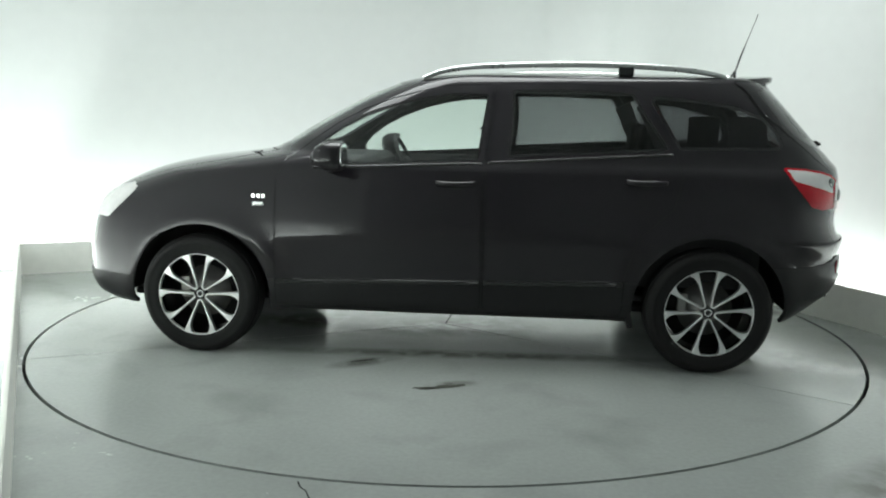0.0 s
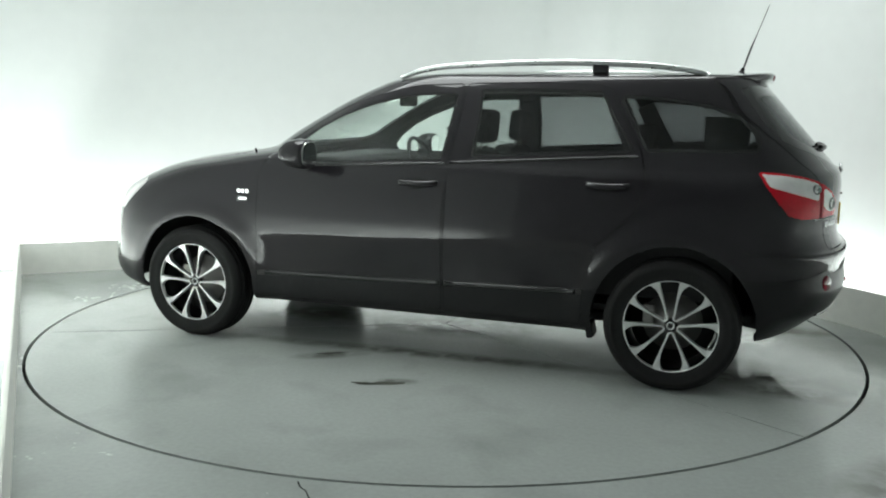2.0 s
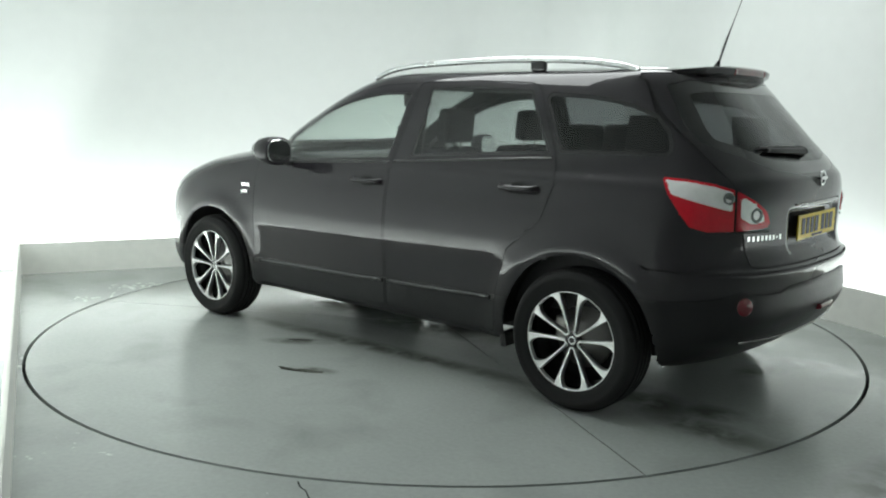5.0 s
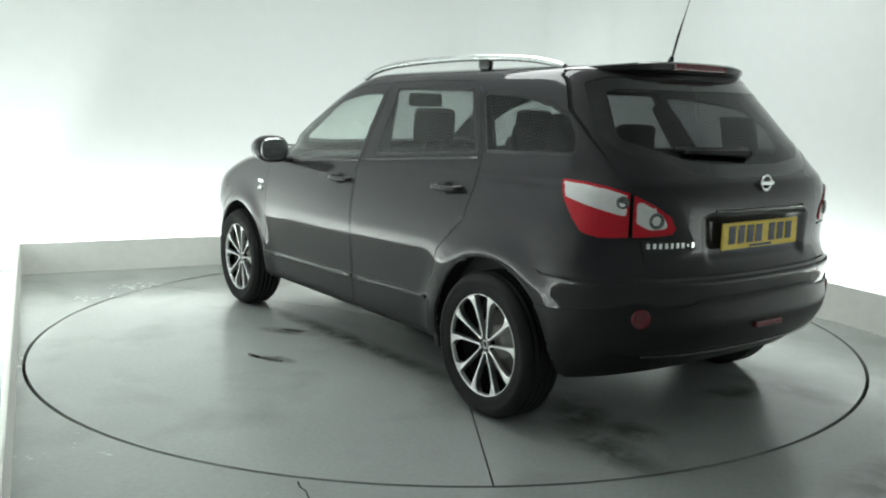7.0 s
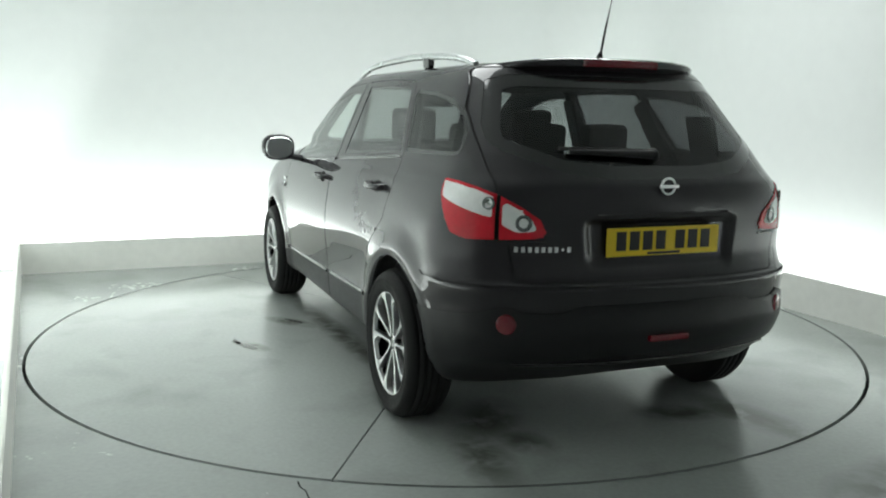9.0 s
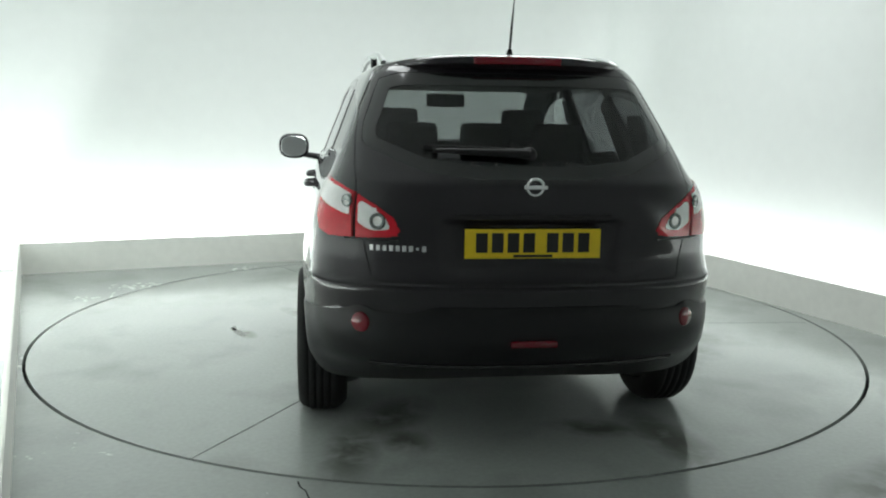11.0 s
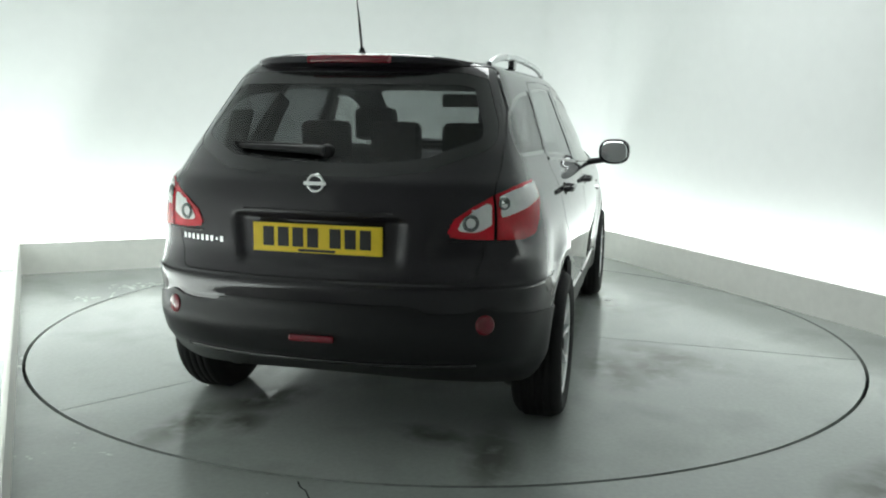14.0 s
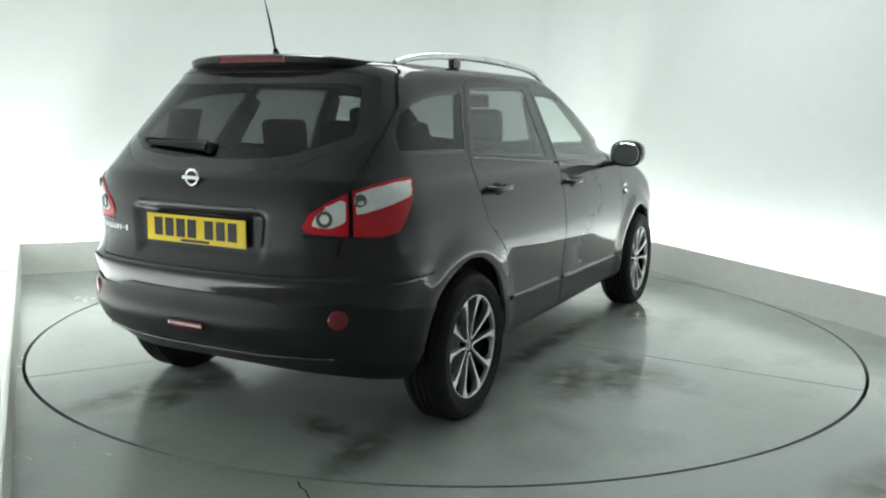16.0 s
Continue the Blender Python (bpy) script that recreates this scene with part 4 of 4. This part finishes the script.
    for k in range(7):
        y = 0.196 - 0.060 * k - (0.030 if k > 3 else 0)
        part("character_bar", box(0.002, 0.044, 0.074, 0.0006), INK, plate, m=pose(-0.004, y, 0.004))
    part("plate_foot_bar", box(0.002, 0.15, 0.010, 0.0005), INK, plate, m=pose(-0.004, 0, -0.046))
    grip = sweep([(on_tail(y, 0.968, 0.002)[0], y, 0.968) for y in np.linspace(-0.30, 0.30, 13)], 0.005, 8, 0.8)
    part("grip_bar", to_mesh("grip_bar", *grip), PAINT, gate, "black lip over the plate")
    # reflectors and fog lamp
    for s in (1, -1):
        part("reflector", to_mesh("reflector", *revolve([(0.0, 0.0045), (0.033, 0.004), (0.039, 0.0), (0.040, -0.02)], 28)), DARKRED, car, "round dark red reflector", pose(on_tail(0.645, 0.556, 0.010)[0], s * 0.645, 0.556, 0, 0, 90 - s * on_tail(0.645, 0.556)[1]))
    part("fog_lamp", box(0.03, 0.180, 0.026, 0.008), DARKRED, car, "dark red fog lamp", pose(-2.206, 0, 0.490))
    # handles
    for s in (1, -1):
        for x, z, door in ((-0.035, 0.972, fd), (-1.035, 0.998, rd)):
            d = door[0 if s > 0 else 1]
            y = 0.866 if x > -0.5 else 0.852
            path = smooth_path([(x + 0.10, s * (y - 0.03), z + 0.002), (x + 0.085, s * (y + 0.006), z), (x, s * (y + 0.016), z - 0.002), (x - 0.085, s * (y + 0.006), z), (x - 0.10, s * (y - 0.03), z + 0.002)], 20)
            h = part("door_handle", to_mesh("door_handle", *sweep(path, 0.0115, 10, 1.2)), PAINT, d)
            # flat disc on the skin; its black stands in for the recess's shade
            ring = [(x + 0.05 * rr * math.cos(q), z - 0.004 + 0.030 * rr * math.sin(q)) for rr in (0.35, 0.7, 1.0) for q in np.linspace(0, 2 * math.pi, 25)[:24]]
            v = [(px, s * (on_flank(px, pz) + 0.0015), pz) for px, pz in ring]
            f = [tuple(range(24))] + [(k * 24 + i, k * 24 + (i + 1) % 24, k * 24 + 24 + (i + 1) % 24, k * 24 + 24 + i) for k in range(2) for i in range(24)]
            f = f if s < 0 else [tuple(reversed(q)) for q in f]
            part("handle_shade", to_mesh("handle_shade", v, f), SEAM, d, "flat black patch for the shade of the handle recess")
    # beads added under the side windows to catch the shoulder's highlight
    for i, s in enumerate((1, -1)):
        for x0, x1, z0, z1, door in ((0.74, -0.172, 1.036, 1.076, fd), (-0.198, -1.17, 1.080, 1.140, rd)):
            xs = np.linspace(x0, x1, 18)
            belt = sweep([(x, s * (on_flank(x, z0 + (z1 - z0) * (x - x0) / (x1 - x0)) - 0.001), z0 + (z1 - z0) * (x - x0) / (x1 - x0)) for x in xs], 0.0065, 8, 1.3)
            part("highlight_bead", to_mesh("highlight_bead", *belt), GLOSSBLACK, door[i], "gloss black bead standing in for the shoulder highlight under the window")
    # ribs along the foot of the doors
    for i, s in enumerate((1, -1)):
        for x0, x1, door in ((0.90, -0.165, fd), (-0.205, -0.90, rd)):
            rib = sweep([(x, s * (on_flank(x, 0.436 - 0.02 * x) - 0.003), 0.436 - 0.02 * x) for x in np.linspace(x0, x1, 14)], 0.011, 10, 1.2)
            part("door_rib", to_mesh("door_rib", *rib), GLOSSBLACK, door[i], "black moulding along the door's foot")
    # side badge
    for s in (1, -1):
        part("side_badge", box(0.068, 0.006, 0.030, 0.012, seg=3), CHROME, car, "oval chrome badge", pose(1.04, s * (on_flank(1.04, 0.836) + 0.001), 0.836, -8 * s))
        for k in range(3):
            part("letter_bar", box(0.020, 0.005, 0.022, 0.001), CHROME, car, m=pose(1.068 - 0.028 * k, s * (on_flank(1.068 - 0.028 * k, 0.880) + 0.001), 0.880, -8 * s))
    # mirrors
    for i, s in enumerate((1, -1)):
        shape = [(0.075, 0.012, 0.012, 1.03, 1.112), (0.066, 0.06, 0.045, 1.010, 1.112), (0.03, 0.088, 0.072, 0.990, 1.112), (-0.02, 0.100, 0.082, 0.983, 1.110), (-0.06, 0.098, 0.080, 0.981, 1.108), (-0.072, 0.090, 0.072, 0.981, 1.108)]
        vf = blob(shape, (0.61, 0, 0))
        mir = part("door_mirror", to_mesh("door_mirror", *(vf if s > 0 else flip(vf))), PAINT, car, "black door mirror")
        gv = blob([(-0.080, 0.080, 0.063, 0.981, 1.108), (-0.076, 0.085, 0.067, 0.981, 1.108)], (0.615, 0, 0))
        part("mirror_glass", to_mesh("mirror_glass", *(gv if s > 0 else flip(gv)), smooth=False), CHROME, mir, "mirror glass")
        arm = sweep([(0.66, s * 0.72, 1.030), (0.64, s * 0.82, 1.035), (0.62, s * 0.94, 1.056)], lambda t: 0.040 - 0.008 * t, 10, 0.6)
        part("mirror_arm", to_mesh("mirror_arm", *arm), PLASTIC, mir)
    for s in (1, -1):
        flap = box(0.035, 0.13, 0.075, 0.008)
        part("mud_flap", flap, PLASTIC, car, m=pose(-0.975, s * 0.775, 0.255, 0, 12))
    for y0 in (0.42, -0.25):
        arm = sweep(smooth_path([(1.24, y0 - 0.05, 1.080), (1.18, y0 + 0.05, 1.098), (1.08, y0 + 0.22, 1.112)], 12), lambda t: 0.012 - 0.006 * t, 8)
        part("front_wiper", to_mesh("front_wiper", *arm), GLOSSBLACK, car, "black windscreen wiper")
    build_cabin(car)
    return car


def build_cabin(car):
    """Seats, dashboard and steering wheel."""
    def seat(x, y, wide, tall, heads, lean=14):
        s = part("seat", box(0.50, wide, 0.20, 0.06, at=(0.10, 0, 0.50), seg=3), CLOTH, car, "charcoal cloth seat", pose(x, y, 0.06))
        back = box(0.13, wide, tall, 0.05, at=(0, 0, tall / 2), seg=3)
        part("backrest", back, CLOTH, s, m=pose(-0.14, 0, 0.50, 0, -lean))
        for hy in heads:
            part("headrest", box(0.09, 0.25, 0.19, 0.04, seg=3), CLOTH, s, m=pose(-0.32, hy, 0.50 + tall + 0.11, 0, -6))
            for q in (-0.06, 0.06):
                part("headrest_post", to_mesh("headrest_post", *sweep([(-0.30, hy + q, 0.46 + tall), (-0.32, hy + q, 0.56 + tall)], 0.007, 8)), STEEL, s)

    seat(0.05, 0.37, 0.50, 0.60, (0,))
    seat(0.05, -0.37, 0.50, 0.60, (0,))
    seat(-0.78, 0.0, 1.24, 0.53, (-0.36, 0.0, 0.36), 18)
    seat(-1.50, 0.0, 1.02, 0.32, (), 14)
    dash = box(0.42, 1.30, 0.30, 0.09, at=(0.72, 0, 0.93), seg=3)
    part("dashboard", dash, TRIM, car, "black dashboard")
    v, f = sweep([(0, 0.185 * math.cos(a), 0.185 * math.sin(a)) for a in np.linspace(0, 2 * math.pi, 33)], 0.014, 8, 1, False)
    wheel = part("steering_wheel", to_mesh("steering_wheel", v, f), TRIM, car, "black steering wheel", pose(0.40, -0.37, 1.0, 0, 24))
    part("wheel_boss", box(0.05, 0.16, 0.10, 0.03, seg=3), TRIM, wheel)
    for k in (-1, 1):
        part("wheel_spoke", box(0.02, 0.12, 0.03, 0.006), TRIM, wheel, m=pose(0, 0.12 * k, 0))
    part("inner_mirror", box(0.03, 0.25, 0.085, 0.02, seg=3), TRIM, car, "black rear-view mirror", pose(0.36, 0, 1.42))
    part("headlining", box(1.52, 1.06, 0.03, 0.01, at=(-0.71, 0, 1.487)), TRIM, car)
    for s in (1, -1):
        part("door_card", box(2.4, 0.03, 0.62, 0.01, at=(-0.45, s * 0.735, 0.74)), TRIM, car)
        part("pillar_trim", box(0.21, 0.02, 0.19, 0.008), TRIM, car, m=pose(-1.575, s * 0.600, 1.25, 14 * s, 0, 3 * s))
        part("pillar_trim", box(0.11, 0.02, 0.32, 0.008), TRIM, car, m=pose(-1.10, s * 0.652, 1.27, 14 * s, 26, 0))
        part("pillar_trim", box(0.09, 0.02, 0.32, 0.008), TRIM, car, m=pose(-0.26, s * 0.668, 1.27, 14 * s, 4, 0))
    part("cabin_floor", box(2.7, 1.42, 0.03, 0.005, at=(-0.40, 0, 0.36)), TRIM, car)
    part("parcel_cover", box(0.30, 1.10, 0.02, 0.006, at=(-1.80, 0, 0.98)), TRIM, car)


SPOKE = [spoke_mesh(1), spoke_mesh(-1)]
car = build_car()


# ---------------------------------------------------------------- what moves
def motions():
    """The turntable turns at a steady pace and carries the car round with it."""
    steps = [0.5 * k for k in range(33)]
    walk(turntable, [(t, pose(0, 0, 0, 0, 0, turn_at(t))) for t in steps])
    walk(car, [(t, pose(0, 0, 0, 0, 0, turn_at(t)) @ pose(-0.0857, -0.0147, 0)) for t in steps])


motions()
